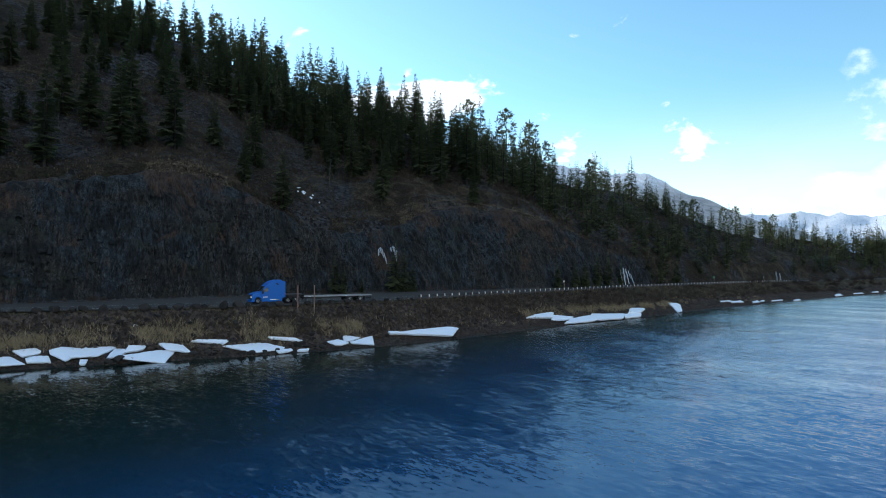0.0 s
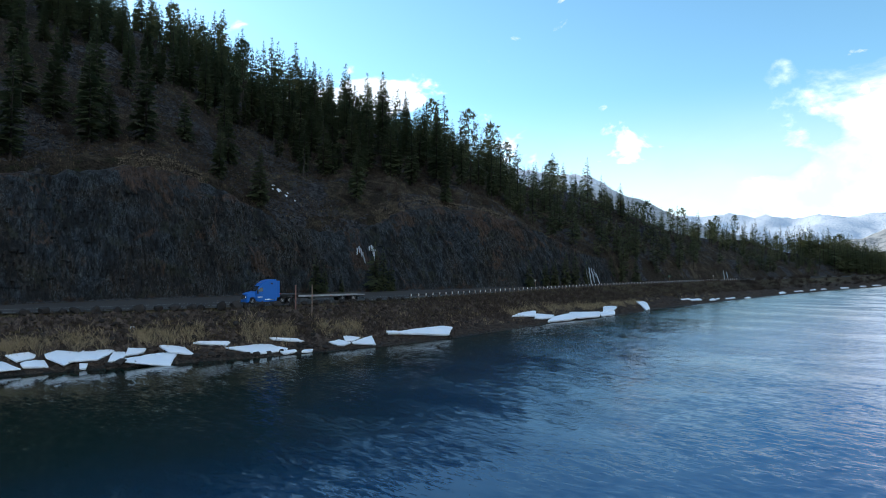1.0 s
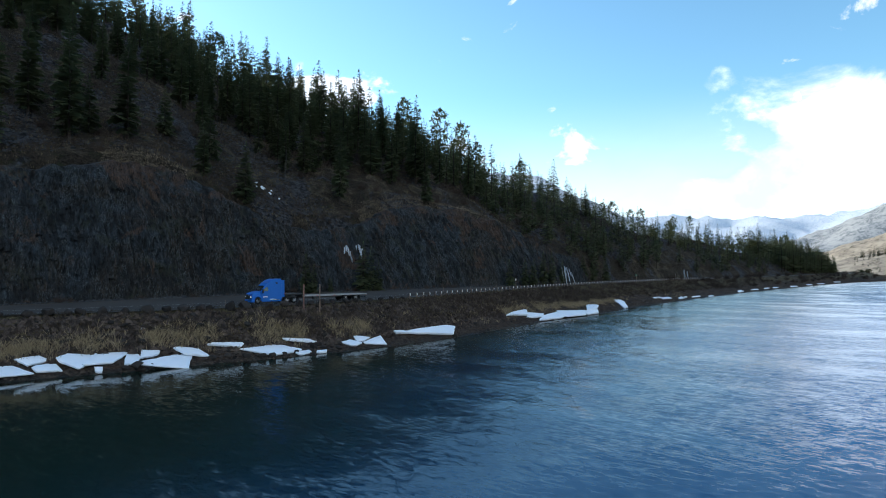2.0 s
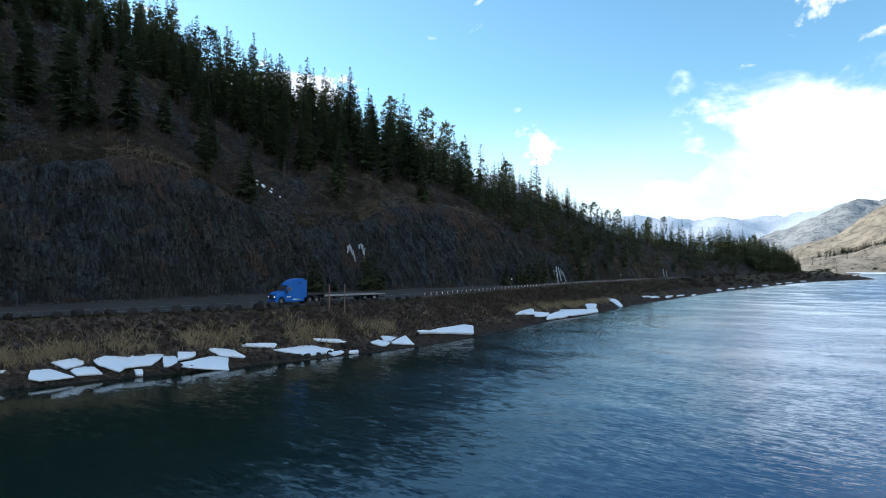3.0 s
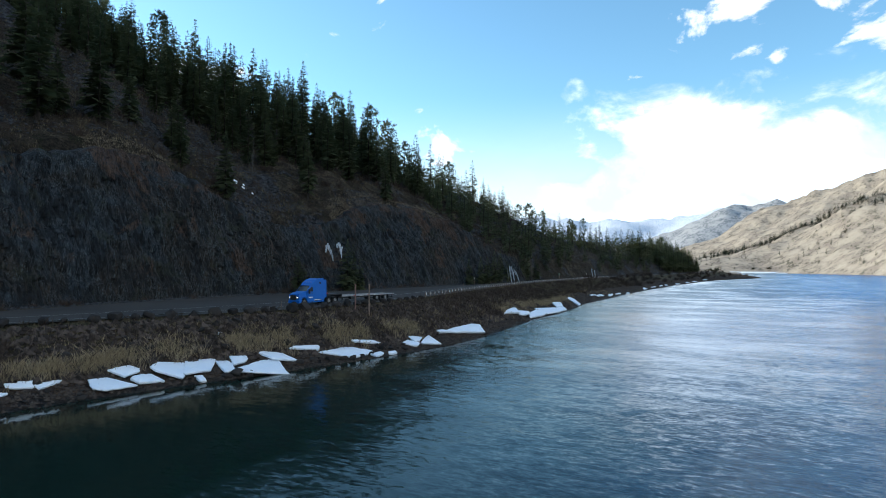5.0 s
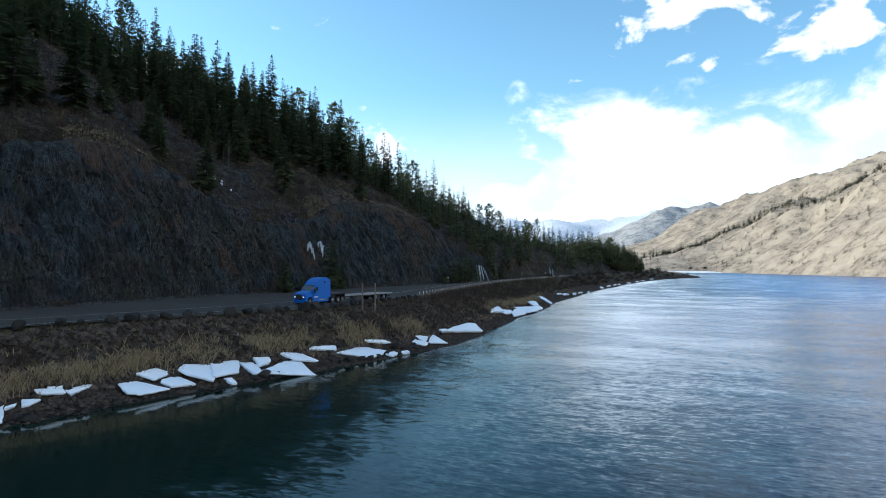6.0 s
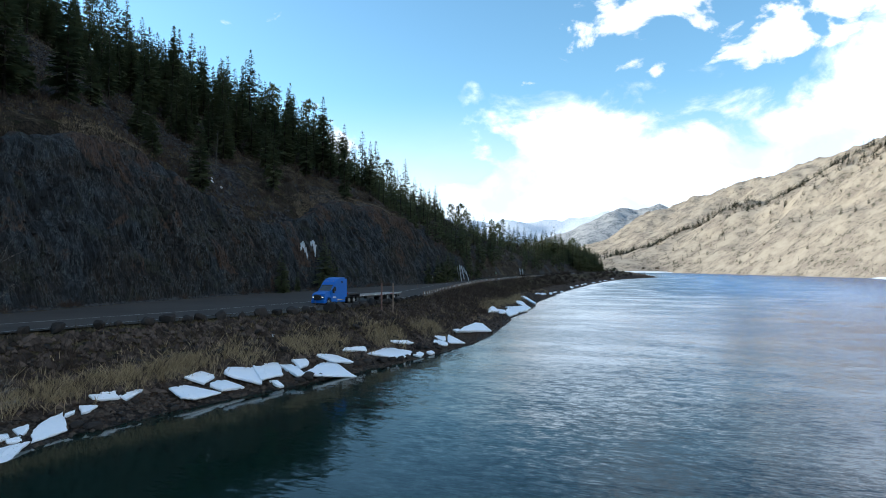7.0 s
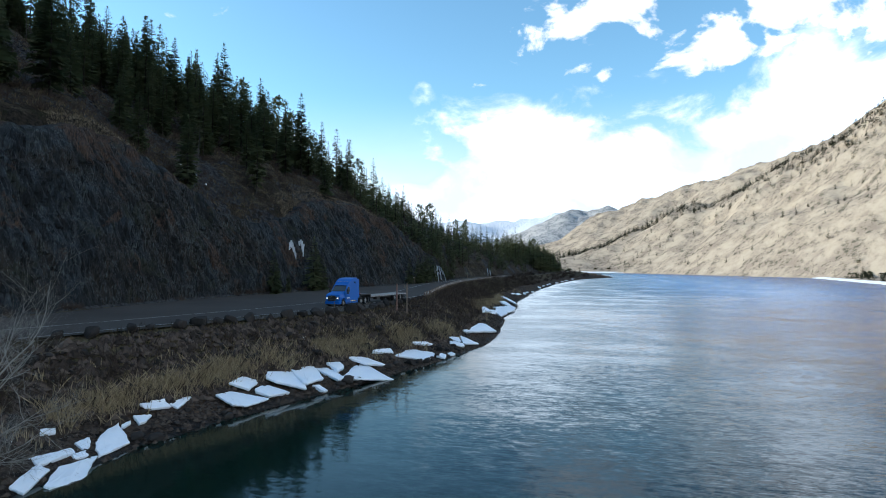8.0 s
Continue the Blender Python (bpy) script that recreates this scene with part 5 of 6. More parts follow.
ROCKS = [rock_mesh(k) for k in range(9)]


def boulder(u, v, size, label, group, sink=0.22, tall=1.0):
    ob = new("boulder", ROCKS[rng.randrange(9)])
    x, y, z = place(u, v)
    ob.matrix_world = pose(x, y, z + size * (0.36 * tall - sink), rng.uniform(-15, 15), rng.uniform(-15, 15), rng.uniform(0, 360))
    ob.scale = (size * rng.uniform(0.85, 1.3), size * rng.uniform(0.8, 1.1), size * tall * rng.uniform(0.85, 1.15))
    return tagged(ob, label, "boulder", group)


rng = random.Random(5)
# the row of rocks that fences the pullout
for u, dv, size in ((-16, 0.3, 1.0), (-11, 0.4, 1.2), (-6, 0.3, 1.0), (-1, 0.4, 1.3), (2.5, 0.3, 1.0), (5.0, 0.5, 1.4), (8.6, 0.4, 1.3), (10.5, 0.2, 0.9), (13.0, 0.4, 1.2), (15.2, 0.4, 1.7), (17.2, 0.3, 1.1), (18.6, 0.5, 1.4), (20.8, 0.4, 1.3), (23.4, 0.5, 1.1), (26.2, 0.4, 1.6), (28.3, 0.3, 1.3), (30.4, 0.5, 2.0), (32.6, 0.4, 1.8), (34.0, 0.2, 1.4), (36.6, 0.5, 2.1), (38.7, 0.5, 2.3), (40.2, 0.3, 1.5), (42.6, 0.6, 2.0), (45.4, 0.5, 1.9), (48.0, 0.5, 2.0), (50.3, 0.4, 1.4), (52.6, 0.5, 1.9), (55.2, 0.4, 1.6), (58.0, 0.5, 1.8), (60.7, 0.4, 1.3), (64.0, 0.5, 1.5), (67.2, 0.4, 1.2), (70.0, 0.4, 1.4), (73.5, 0.4, 1.0)):
    boulder(u, float(edge(u)) + 0.5 - dv, size * (1.12 if u < 30 else 0.9), "dark weathered boulder fencing the edge of the pullout", "boulders along the pullout", 0.16, 1.2)
for _ in range(340):
    u = rng.triangular(-25, 110, 8)
    f = rng.random()
    v = float(shore(u)) + 0.3 + f * (float(edge(u)) - 1.0 - float(shore(u)))
    if any(abs(u - a) < 0.6 * L + 0.5 and abs(v - b) < 0.6 * W + 0.6 for a, b, L, W, *_ in FLOES):
        continue
    boulder(u, v, rng.triangular(0.35, 1.5, 0.6) * (0.9 if f < 0.35 else 1.0), "dark reddish broken boulder on the riverbank", "bank boulders")
for u, v, size in ((20.6, 89.6, 2.0), (21.8, 88.8, 1.5), (19.4, 89.6, 1.3), (33.5, 87.0, 2.0), (35.6, 86.3, 1.6), (36.8, 86.8, 1.8), (31.4, 87.8, 1.5), (40.5, 85.6, 1.2), (38.6, 85.6, 1.3), (43.8, 86.0, 1.6), (45.0, 85.2, 1.1), (29.5, 88.2, 1.4), (30.4, 91.4, 1.6), (35.5, 89.8, 1.5), (-2.2, 95.2, 1.1), (-9.5, 98.5, 1.5), (-7.6, 99.6, 1.4), (-12, 97.5, 1.6)):
    if on_floe(u, v, 0.8):
        v -= 1.0
    boulder(u, v, size * 0.85, "grey-brown boulder at the water's edge", "shore boulders", 0.18)


def scatter(name, count_, pick, maker, mat, label, category, seed):
    """Many small things joined into one sheet of stuff."""
    rg = random.Random(seed)
    V, F = [], []
    for _ in range(count_):
        p = pick(rg)
        if p is not None:
            maker(rg, V, F, Vector(place(*p)))
    tagged(new(name, mesh_of(name, V, F, mat)), label, category, kind="stuff")


def pebble(lo, hi):
    def make(rg, V, F, c):
        s = rg.uniform(lo, hi)
        k = len(V)
        a0 = rg.uniform(0, 6.28)
        for i in range(4):
            a = a0 + i * 1.57 + rg.uniform(-0.3, 0.3)
            V.append(c + Vector((math.cos(a) * s * rg.uniform(0.7, 1.3), math.sin(a) * s * rg.uniform(0.6, 1.1), rg.uniform(-0.1, 0.1) * s)))
        V.append(c + Vector((rg.uniform(-0.3, 0.3) * s, rg.uniform(-0.3, 0.3) * s, s * rg.uniform(0.5, 0.95))))
        V.append(c + Vector((rg.uniform(-0.4, 0.4) * s, rg.uniform(-0.4, 0.4) * s, s * rg.uniform(0.4, 0.85))))
        F.extend([(k, k + 1, k + 4), (k + 1, k + 2, k + 4), (k + 2, k + 5, k + 4), (k + 2, k + 3, k + 5), (k + 3, k, k + 5), (k, k + 4, k + 5)])
    return make


def blades(n, h0, h1, wd, spread, lean):
    def make(rg, V, F, c):
        for _ in range(n):
            h = rg.uniform(h0, h1)
            a = rg.uniform(0, 6.28)
            b = c + Vector((rg.gauss(0, spread), rg.gauss(0, spread), -0.05))
            tip = b + Vector((math.cos(a) * lean * h * rg.random(), math.sin(a) * lean * h * rg.random(), h))
            s = Vector((math.cos(a + 1.3), math.sin(a + 1.3), 0)) * wd * rg.uniform(0.6, 1.3)
            mid = b.lerp(tip, 0.55) + Vector((0, 0, 0.06 * h))
            k = len(V)
            V.extend([b - s * 0.5, b + s * 0.5, mid + s * 0.5, tip, mid - s * 0.5])
            F.append((k, k + 1, k + 2, k + 3, k + 4))
    return make


def bank_at(lo, hi, u0=-40, u1=260, mode=30):
    def pick(rg):
        u = rg.triangular(u0, u1, mode)
        s, e = float(shore(u)), float(edge(u))
        v = s + (e - s) * rg.uniform(lo, hi)
        return None if on_floe(u, v) else (u, v)
    return pick


scatter("gravel", 9000, bank_at(0.0, 0.45, -40, 230, 20), pebble(0.10, 0.30), "boulder_bits", "loose dark gravel and broken stones on the shore", "gravel", 21)
scatter("rubble", 11000, bank_at(0.28, 0.95, -40, 190, 5), pebble(0.14, 0.60), "rubble_bits", "rusty broken rubble on the upper bank", "rubble", 22)


def reed_pick(rg):
    u = rg.uniform(-6, 58) if rg.random() < 0.66 else rg.uniform(96, 168)
    s = float(shore(u))
    n1 = noise.noise(Vector((u * 0.16, 7.0, 0)))
    if n1 < -0.12 or noise.noise(Vector((u * 0.75, 3.0, 0))) < -0.08:
        return None
    c = np.interp(u, [-6, 5, 20, 35, 58, 96, 130, 168], [6.0, 6.3, 6.8, 6.0, 6.2, 7.5, 7.0, 6.5])
    v = s + c - 0.6 + rg.gauss(0, 0.85)
    return None if on_floe(u, v, 1.1) else (u, v)


def sparse_reed_pick(rg):
    u = rg.uniform(-30, 240)
    if noise.noise(Vector((u * 0.3, 1.0, 0))) < 0.05:
        return None
    return u, float(shore(u)) + rg.uniform(3.0, 10)


scatter("tall_dry_grass", 2000, reed_pick, blades(15, 0.35, 1.35, 0.032, 0.40, 1.15), "reeds", "clumps of tall straw-coloured dry grass on the bank", "dry grass", 31)
scatter("dry_grass", 700, sparse_reed_pick, blades(7, 0.4, 1.0, 0.05, 0.25, 0.6), "reeds", "thin straw-coloured dry grass on the bank", "dry grass", 32)
scatter("turf", 7000, bank_at(0.42, 1.02, -45, 330, 60), blades(5, 0.18, 0.5, 0.06, 0.22, 0.9), "turf", "short dead grass on the upper bank", "grass", 33)
scatter("brush", 2600, bank_at(0.35, 0.97, -40, 420, 100), blades(10, 0.5, 1.5, 0.035, 0.3, 1.1), "twigs", "leafless brown brush on the bank", "brush", 34)


def hill_pick(rg):
    u = rg.triangular(-60, 420, 60)
    b = float(brow_v(u))
    v = b + 1.5 + rg.random() ** 1.6 * 60
    return (u, v) if noise.noise(Vector((u * 0.07, v * 0.07, 2.0))) > -0.25 else None


scatter("hill_grass", 7000, hill_pick, blades(5, 0.25, 0.7, 0.09, 0.35, 0.9), "turf", "tufts of dead grass on the slope", "grass", 35)
scatter("hill_brush", 4000, hill_pick, blades(9, 0.6, 2.0, 0.05, 0.45, 0.9), "twigs", "leafless brown brush on the slope", "brush", 36)
def ledge_pick(rg):
    u = rg.uniform(38, 57) if rg.random() < 0.3 else rg.uniform(104, 162)
    return u, float(brow_v(u)) + 0.8 + abs(rg.gauss(0, 2.2))


scatter("ledge_grass", 6000, ledge_pick, blades(6, 0.15, 0.45, 0.06, 0.4, 1.1), "ledge_grass", "pale dead grass on the ledge above the cliff", "dry grass", 39)
scatter("scree", 5000, lambda rg: (lambda u: (u, float(brow_v(u)) + rg.uniform(6, 48)))(rg.choice((rg.gauss(20, 9), rg.gauss(62, 7), rg.gauss(88, 5)))), pebble(0.2, 0.55), "scree_bits", "grey scree on the forest slope", "scree", 37)
scatter("ditch_rubble", 2200, lambda rg: (lambda u: (u, float(foot(u)) - abs(rg.gauss(0, 0.9)) - 0.1))(rg.uniform(-60, 230)), pebble(0.12, 0.45), "scree_bits", "fallen stones along the foot of the cliff", "rubble", 38)


# ---- bushes ----
def bush_mesh(seed, n=150):
    rg = random.Random(seed)
    V, F = [], []
    for _ in range(n):
        a, el = rg.uniform(0, 6.28), rg.uniform(0.35, 1.5)
        L = rg.uniform(0.5, 1.0)
        w0 = Vector((math.cos(a) * math.cos(el), math.sin(a) * math.cos(el), math.sin(el)))
        b = Vector((rg.gauss(0, 0.12), rg.gauss(0, 0.12), 0)) + w0 * L * rg.uniform(0, 0.55)
        tip = b + (w0 + Vector((rg.gauss(0, 0.3), rg.gauss(0, 0.3), rg.gauss(0, 0.2)))) * L * 0.6
        s = w0.cross(Vector((rg.gauss(0, 1), rg.gauss(0, 1), rg.gauss(0, 1)))).normalized() * 0.016
        k = len(V)
        V.extend([b - s, b + s, tip])
        F.append((k, k + 1, k + 2))
    return mesh_of("bush", V, F, "twigs")


BUSHES = [bush_mesh(k) for k in range(5)]


def bush(u, v, size, label, group):
    ob = new("bush", BUSHES[rng.randrange(5)])
    ob.matrix_world = pose(*place(u, v, 0.05), 0, 0, rng.uniform(0, 360))
    ob.scale = (size * rng.uniform(0.9, 1.4), size * rng.uniform(0.9, 1.4), size)
    tagged(ob, label, "bush", group)


for _ in range(70):
    u = rng.uniform(-30, 260)
    bush(u, float(shore(u)) + rng.uniform(0.35, 0.95) * (float(edge(u)) - float(shore(u))), rng.uniform(0.8, 1.9), "leafless brown bush on the riverbank", "bank bushes")
for _ in range(120):
    u = rng.uniform(260, 715)
    bush(u, float(shore(u)) + rng.uniform(0.3, 1.1) * (float(edge(u)) - float(shore(u))), rng.uniform(1.8, 3.8), "leafless reddish bush along the far bank", "far bank bushes")
for _ in range(110):
    u = rng.uniform(-50, 230)
    bush(u, float(brow_v(u)) + rng.uniform(1, 42), rng.uniform(1.2, 3.0), "leafless grey-brown bush on the forest slope", "slope bushes")
for _ in range(34):
    u = rng.uniform(-40, 220)
    bush(u, float(foot(u)) - rng.uniform(0.3, 1.6), rng.uniform(0.8, 1.8), "leafless bush at the foot of the cliff", "cliff-foot bushes")


# ---- the bare tree on the bank ----
def bare_tree(u, v, rz, seed):
    rg = random.Random(seed)
    x, y, z = place(u, v, 0.1)
    t = thing("bare_tree", (x, y, z), rz, "leafless pale-barked tree leaning over the riverbank", "tree")

    def limb(bm, a, way, L, r, depth):
        pts, b = [a], a
        segs = 5
        w0 = way.normalized()
        for k in range(segs):
            w0 = (w0 + Vector((rg.gauss(0, 0.16), rg.gauss(0, 0.16), rg.gauss(0.03, 0.12)))).normalized()
            b = b + w0 * L / segs
            pts.append(b)
        sides = 6 if depth < 2 else 3
        rows = []
        for k, p in enumerate(pts):
            rr = r * (1 - 0.72 * k / segs)
            f = (pts[min(k + 1, segs)] - pts[max(k - 1, 0)]).normalized()
            e1 = f.cross(Vector((0.3, 0.5, 0.8))).normalized()
            e2 = f.cross(e1)
            rows.append([bm.verts.new(p + e1 * rr * math.cos(2 * math.pi * i / sides) + e2 * rr * math.sin(2 * math.pi * i / sides)) for i in range(sides)])
        for p, q in zip(rows, rows[1:]):
            for i in range(sides):
                bm.faces.new((p[i], p[(i + 1) % sides], q[(i + 1) % sides], q[i]))
        if depth < 4:
            for k in range((0, 6, 6, 5, 3)[depth + 1]):
                f = rg.uniform(0.3, 1.0)
                c = pts[min(segs, int(f * segs))]
                side = Vector((rg.gauss(0, 1), rg.gauss(0, 1), rg.gauss(0.25, 0.6))).normalized()
                limb(bm, c, (w0 * 0.75 + side * 0.85), L * rg.uniform(0.45, 0.72), r * 0.5 * (1.1 - 0.5 * f), depth + 1)

    for name, way, L, r in (("trunk", (0.16, -0.02, 1.0), 6.8, 0.085), ("limb", (0.42, 0.05, 1.0), 6.0, 0.065), ("limb", (0.75, -0.1, 0.55), 4.2, 0.05), ("limb", (0.9, -0.3, 0.10), 3.8, 0.045), ("limb", (0.7, -0.5, -0.12), 3.0, 0.04)):
        bm = bmesh.new()
        limb(bm, Vector((0, 0, 0)), Vector(way), L, r, 0)
        part(name, bm, "pale_bark", t)
    t.scale = (1.2, 1.2, 1.12)


bare_tree(-12.6, 98.2, 0, 3)


# ---- posts, rail and signs ----
def post(name, u, v, z0, h, r, mat, label, category, lean=0.0):
    x, y = xy(u, v)
    bm = tube(bmesh.new(), (0, 0, -0.3), (0, 0, h), r, r * 0.92, 10)
    bmesh.ops.bevel(bm, geom=[e for e in bm.edges if e.is_boundary or e.verts[0].co.z > h - 0.01 and e.verts[1].co.z > h - 0.01], offset=r * 0.3, segments=1, affect="EDGES")
    me = bpy.data.meshes.new(name)
    bm.to_mesh(me)
    bm.free()
    me.materials.append(MAT[mat])
    ob = new(name, me)
    ob.matrix_world = pose(x, y, z0, lean, 0, 0)
    return tagged(ob, label, category)


post("marker_pole", 47.7, 93.4, height(47.7, 93.4), 9.55 - height(47.7, 93.4), 0.12, "rustpost", "tall reddish-brown pole at the top of the bank", "pole")
post("marker_pole", 50.3, 92.7, height(50.3, 92.7), 9.55 - height(50.3, 92.7), 0.10, "wood", "tall weathered wooden pole at the top of the bank", "pole")
post("gauge_post", 37.2, 98.4, ROAD_Z, 1.0, 0.04, "wood", "thin wooden stake beside the road", "post")


def guardrail():
    t = thing("guardrail", (*xy(78, float(edge(78)) + 0.3), ROAD_Z), 0, "low guardrail of white-faced posts along the river side of the road", "guardrail")
    o = Vector(t.matrix_world.translation)
    bm = boxed(-0.10, 0.10, -0.09, 0.09, -0.3, 0.86, 0.015)
    wood = bpy.data.meshes.new("rail_post")
    bm.to_mesh(wood)
    bm.free()
    wood.materials.append(MAT["wood"])
    bm = boxed(-0.13, 0.13, -0.13, -0.10, 0.34, 0.82, 0.01)
    face = bpy.data.meshes.new("white_block")
    bm.to_mesh(face)
    bm.free()
    face.materials.append(MAT["whitepaint"])
    u = 76.0
    while u < 300:
        x, y = xy(u, float(edge(u)) + 0.35)
        p = part("rail_post", wood, None, t)
        p.location = Vector((x, y, ROAD_Z)) - o
        d1 = float(edge(u + 1) - edge(u - 1)) / 2
        p.rotation_euler = (0, 0, UA + math.atan(d1))
        part("white_block", face, None, p, "white block on the river side")
        u += 2.3
    us = np.arange(75.5, 301, 2.5)
    rows = []
    for off, zz in ((0.50, 0.40), (0.50, 0.50), (0.56, 0.56), (0.50, 0.62), (0.50, 0.72), (0.47, 0.72), (0.47, 0.40)):
        x, y = xy(us, edge(us) + off)
        rows.append(np.stack([x - o.x, y - o.y, np.full(len(us), zz)], -1))
    part("rail", grid_mesh("rail", np.stack(rows + [rows[0]], 1), "steel", False), None, t, "weathered steel rail")


guardrail()


def sign(u, v, h, w_, hh, mat, label):
    t = thing("road_sign", (*xy(u, v), ROAD_Z), 215, label, "sign", "road signs")
    part("sign_post", boxed(-0.05, 0.05, -0.05, 0.05, -0.3, h), "wood", t)
    part("sign_panel", boxed(-w_ / 2, w_ / 2, -0.075, -0.052, h - hh, h, 0.005), mat, t, "plain sign panel seen from a distance")


sign(150, 122.0, 2.3, 0.6, 0.6, "whitepaint", "small white sign on a wooden post beside the road")
sign(252, 127.0, 2.6, 1.5, 0.8, "greensign", "green road sign beside the far road")
sign(300, 127.5, 2.2, 0.6, 0.8, "whitepaint", "small white sign on a wooden post beside the road")
for u in (104, 118, 133, 210, 232):
    post("delineator", u, float(line_v(u)) + 9.2, ROAD_Z, 0.9, 0.04, "wood", "thin weathered roadside marker post", "marker post")


# ---- the far banks ----
def far_height(u, v):
    us, vs, H = FAR
    i, j = int(np.clip((u - us[0]) / (us[1] - us[0]), 0, len(us) - 2)), int(np.clip((v - vs[0]) / (vs[1] - vs[0]), 0, len(vs) - 2))
    return max(float(H[i:i + 2, j:j + 2].mean()), 1.5)


FAR_TREES = [(9, stem_mesh("trunk", 9, 0.2, 200 + k), crown_mesh("crown", 9, 2.6 + 0.5 * k, 210 + k, 0.03, 0.5, 0.7, False, "far_needles", 2.6)) for k in range(3)]
SCRUB = crown_mesh("crown", 4, 2.6, 230, 0.02, 0.6, 1.3, True, "far_needles", 1.5)
rng = random.Random(77)
PINES, MORE_PINES = [0], []
for _ in range(1900):
    u, v = rng.uniform(760, 1640), rng.uniform(-560, 190)
    z = far_height(u, v)
    if z < 3 or rng.random() > 0.34 + 0.9 * noise.noise(Vector((u * 0.009, v * 0.009, 1))):
        continue
    s = rng.triangular(0.5, 1.7, 0.8)
    if len(MORE_PINES) or PINES[0] == 290:
        MORE_PINES.append((u, v, s))
        continue
    PINES[0] += 1
    h, tr, cr = FAR_TREES[rng.randrange(3)]
    t = thing("pine", (*xy(u, v), z - 0.6), rng.uniform(0, 360), "small dark pine on the sunlit grassy mountainside", "tree", "pines on the far slope")
    part("trunk", tr, None, t)
    part("crown", cr, None, t)
    t.scale = (s, s, s)


def ravine():
    """Firs of the far mountainside's ravine, packed thickly to stand in for its shade too."""
    line = [(u - 14, v + 14) for u, v, _ in NEAR_RIDGE[2:]]
    rg = random.Random(8)
    vs, fs, base = [], [], 0
    store = [(np.array([p.co for p in c.vertices]), [tuple(p.vertices) for p in c.polygons]) for _, _, c in FAR_TREES]
    for n in range(950 + len(MORE_PINES)):
        k = rg.uniform(0, 7.99)
        (u0, v0), (u1, v1) = line[int(k)], line[int(k) + 1]
        f = k - int(k)
        u, v = u0 + (u1 - u0) * f + 8 - abs(rg.gauss(0, 22)), v0 + (v1 - v0) * f - 10 + abs(rg.gauss(0, 52))
        s, a = rg.uniform(0.8, 1.7), rg.uniform(0, 6.28)
        if n >= 950:
            u, v, s = MORE_PINES[n - 950]
        p, q = store[rg.randrange(3)]
        c, sn = math.cos(a) * s, math.sin(a) * s
        x, y = xy(u, v)
        vs.append(np.stack([p[:, 0] * c - p[:, 1] * sn + x, p[:, 0] * sn + p[:, 1] * c + y, p[:, 2] * s + far_height(u, v) - 0.8], -1))
        fs.extend(tuple(i + base for i in face) for face in q)
        base += len(p)
    tagged(new("ravine_forest", mesh_of("ravine_forest", np.concatenate(vs).tolist(), fs, "far_needles")), "dark firs over the far mountainside, packed thick where a ravine is shaded", "forest", kind="stuff")


ravine()


def spit_tree(u, v, size, z=1.6, name="willow", label="rounded olive shrub on the far bank"):
    t = thing(name, (*xy(u, v), z), rng.uniform(0, 360), label, "shrub", "shrubs on the far bank")
    part("crown", SCRUB, None, t)
    t.scale = (size * 1.3, size * 1.3, size)


for _ in range(60):
    u = rng.uniform(430, 1000)
    right = np.interp(u, [507, 740, 1000], [-142, -172, -205])
    spit_tree(u, right - rng.uniform(14, 60), rng.uniform(0.6, 1.6))
for _ in range(40):
    spit_tree(rng.uniform(1255, 1300), rng.uniform(-200, 130), rng.uniform(0.8, 2.0), 2.0)
for _ in range(26):
    u = rng.uniform(700, 980)
    spit_tree(u, np.interp(u, [700, 780, 1000], [112, 114, 108]) + rng.uniform(4, 26), rng.uniform(0.7, 1.6), 2.0)


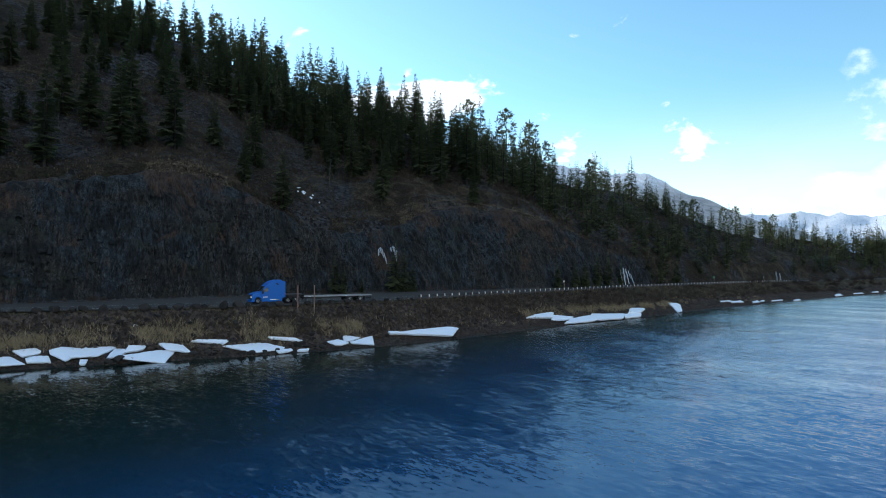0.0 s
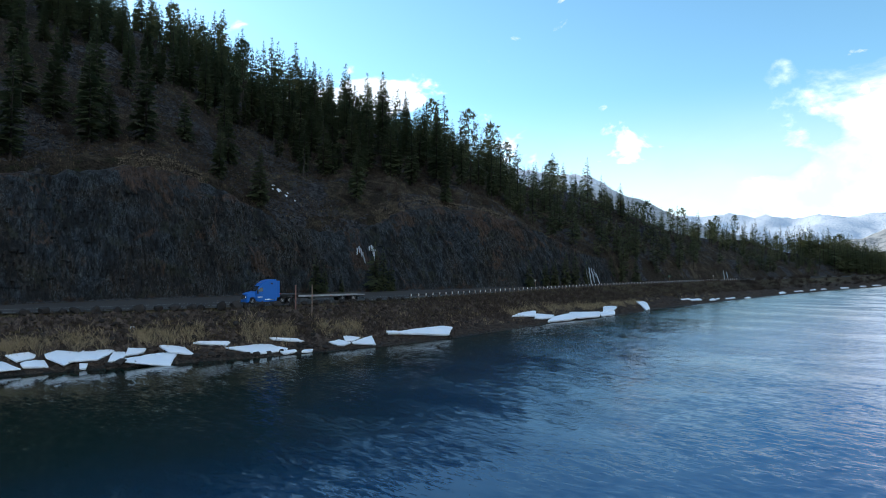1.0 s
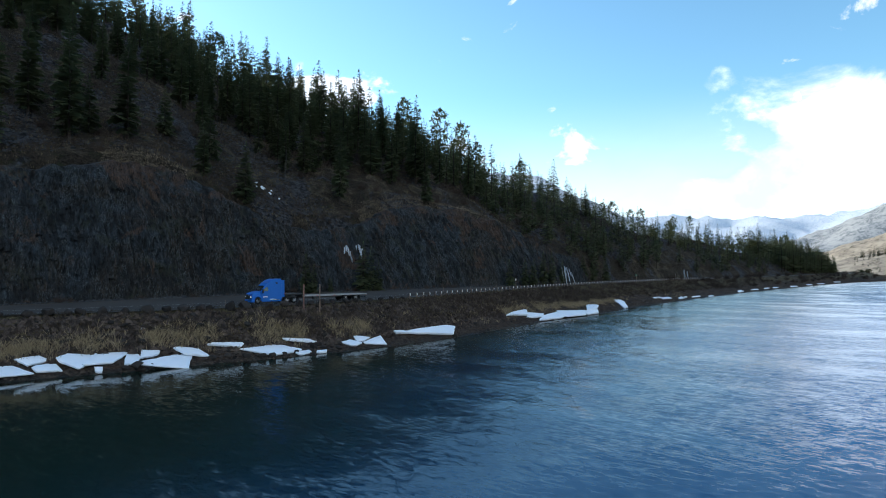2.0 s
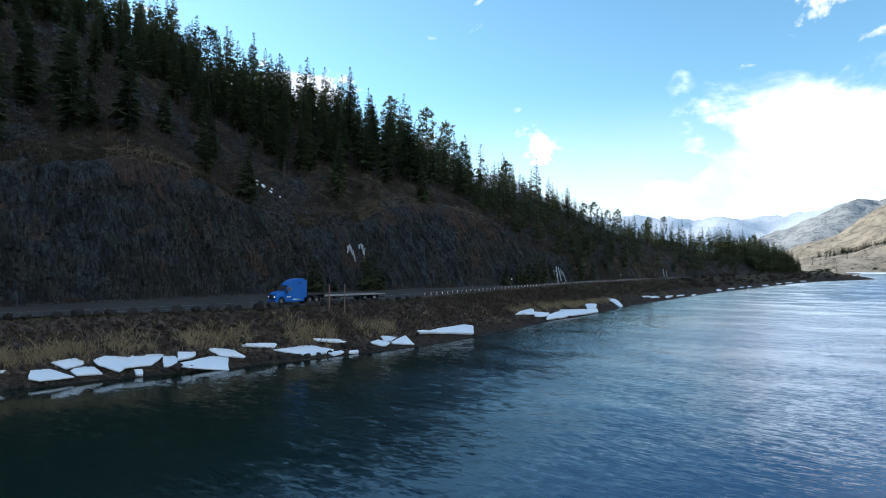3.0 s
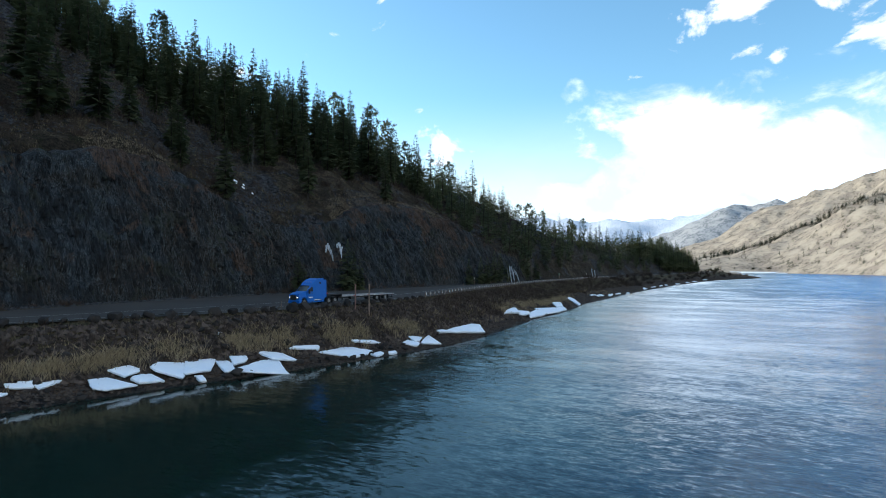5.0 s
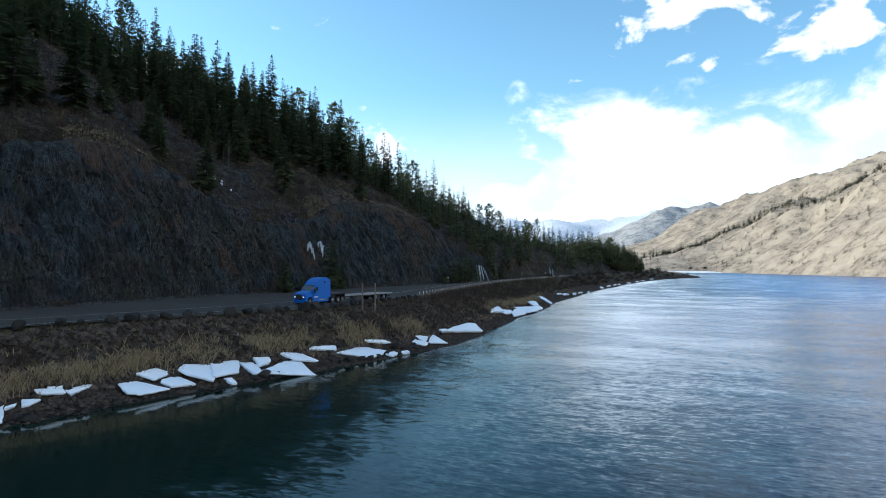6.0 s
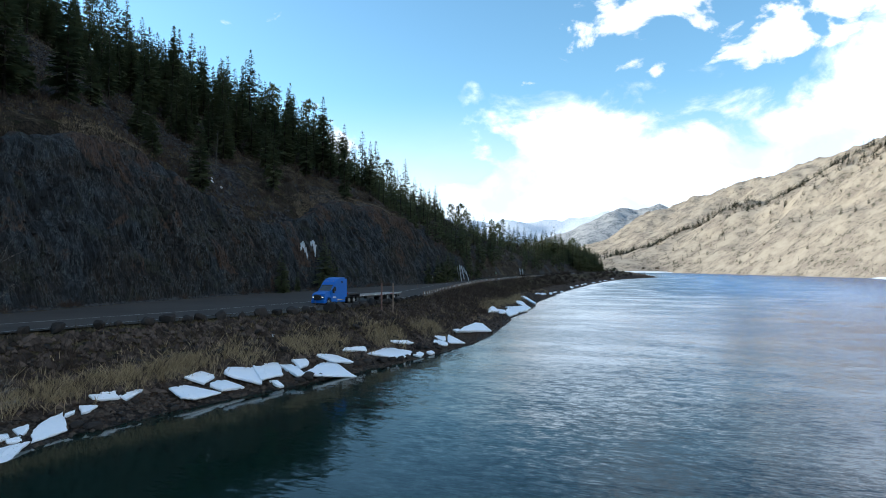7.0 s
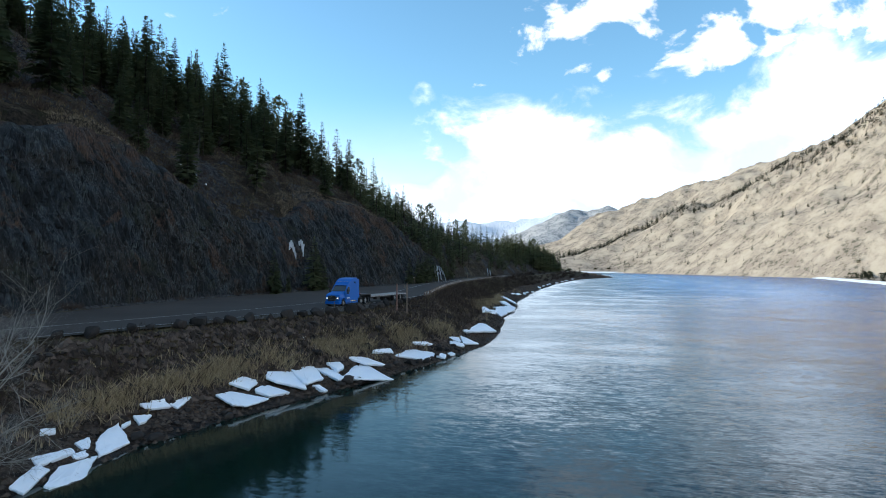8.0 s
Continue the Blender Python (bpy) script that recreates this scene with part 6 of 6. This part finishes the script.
def strip_of_ice(name, pts, wd, rise, label):
    """A snowy beach along a far bank."""
    V, F = [], []
    for k, (u, v, du, dv) in enumerate(pts):
        j = 0.3 * wd * noise.noise(Vector((k * 0.7, wd, 0)))
        for f, zz in ((0, -0.3), (0.02, 0.25), (0.5, 0.5 * rise), (1.0, rise), (1.05, rise - 1.5)):
            q = f * wd + (j if f else 0)
            V.append((*xy(u + du * q, v + dv * q), zz))
    for k in range(len(pts) - 1):
        for i in range(4):
            a = 5 * k + i
            F.append((a, a + 1, a + 6, a + 5))
    tagged(new(name, mesh_of(name, V, F, "snow")), label, "ice", kind="stuff")


strip_of_ice("shore_ice", [(u, np.interp(u, [300, 507, 740, 1000], [-140, -142, -172, -205]) + 3, 0.1, -1) for u in range(420, 1010, 12)], 9, 1.7, "white snowy shelf of ice along the far bank")
BEND = [(960, -199, 0.3, -1), (1040, -186, 0.35, -0.95), (1100, -164, 0.5, -0.85), (1150, -138, 0.65, -0.75), (1186, -104, 0.8, -0.6), (1208, -60, 0.95, -0.3), (1214, -10, 1, 0), (1212, 40, 1, 0), (1216, 90, 1, 0), (1214, 130, 1, 0)]
rows = []
for (a, b, c, d), (a1, b1, c1, d1) in zip(BEND, BEND[1:]):
    for f in (0, 0.25, 0.5, 0.75):
        rows.append((a + (a1 - a) * f, b + (b1 - b) * f, c + (c1 - c) * f, d + (d1 - d) * f))
strip_of_ice("shore_ice", rows, 18, 2.6, "white snowy beach at the bend of the river")


def house(u, v, w_, dp, h, rz):
    t = thing("house", (*xy(u, v), 2.2), rz, "small pale house on the far bank beyond the point", "house", "far houses")
    part("wall", boxed(-w_ / 2, w_ / 2, -dp / 2, dp / 2, -0.3, h), "wall", t)
    part("roof", prism([(-w_ / 2 - 0.5, h), (0, h + 2.2), (w_ / 2 + 0.5, h), (0, h + 1.9)], -dp / 2 - 0.5, dp / 2 + 0.5), "roof", t, "pale metal roof")
    for x in (-w_ / 4, w_ / 4):
        for s in (-1, 1):
            part("window", boxed(x - 0.7, x + 0.7, min(dp / 2 * s, dp / 2 * s + 0.05 * s), max(dp / 2 * s, dp / 2 * s + 0.05 * s), 1.0, 2.2), "glass", t)


house(1290, 112, 16, 10, 4.0, 10)
house(1310, 140, 12, 9, 3.6, 40)
house(1330, 96, 14, 9, 3.6, 70)
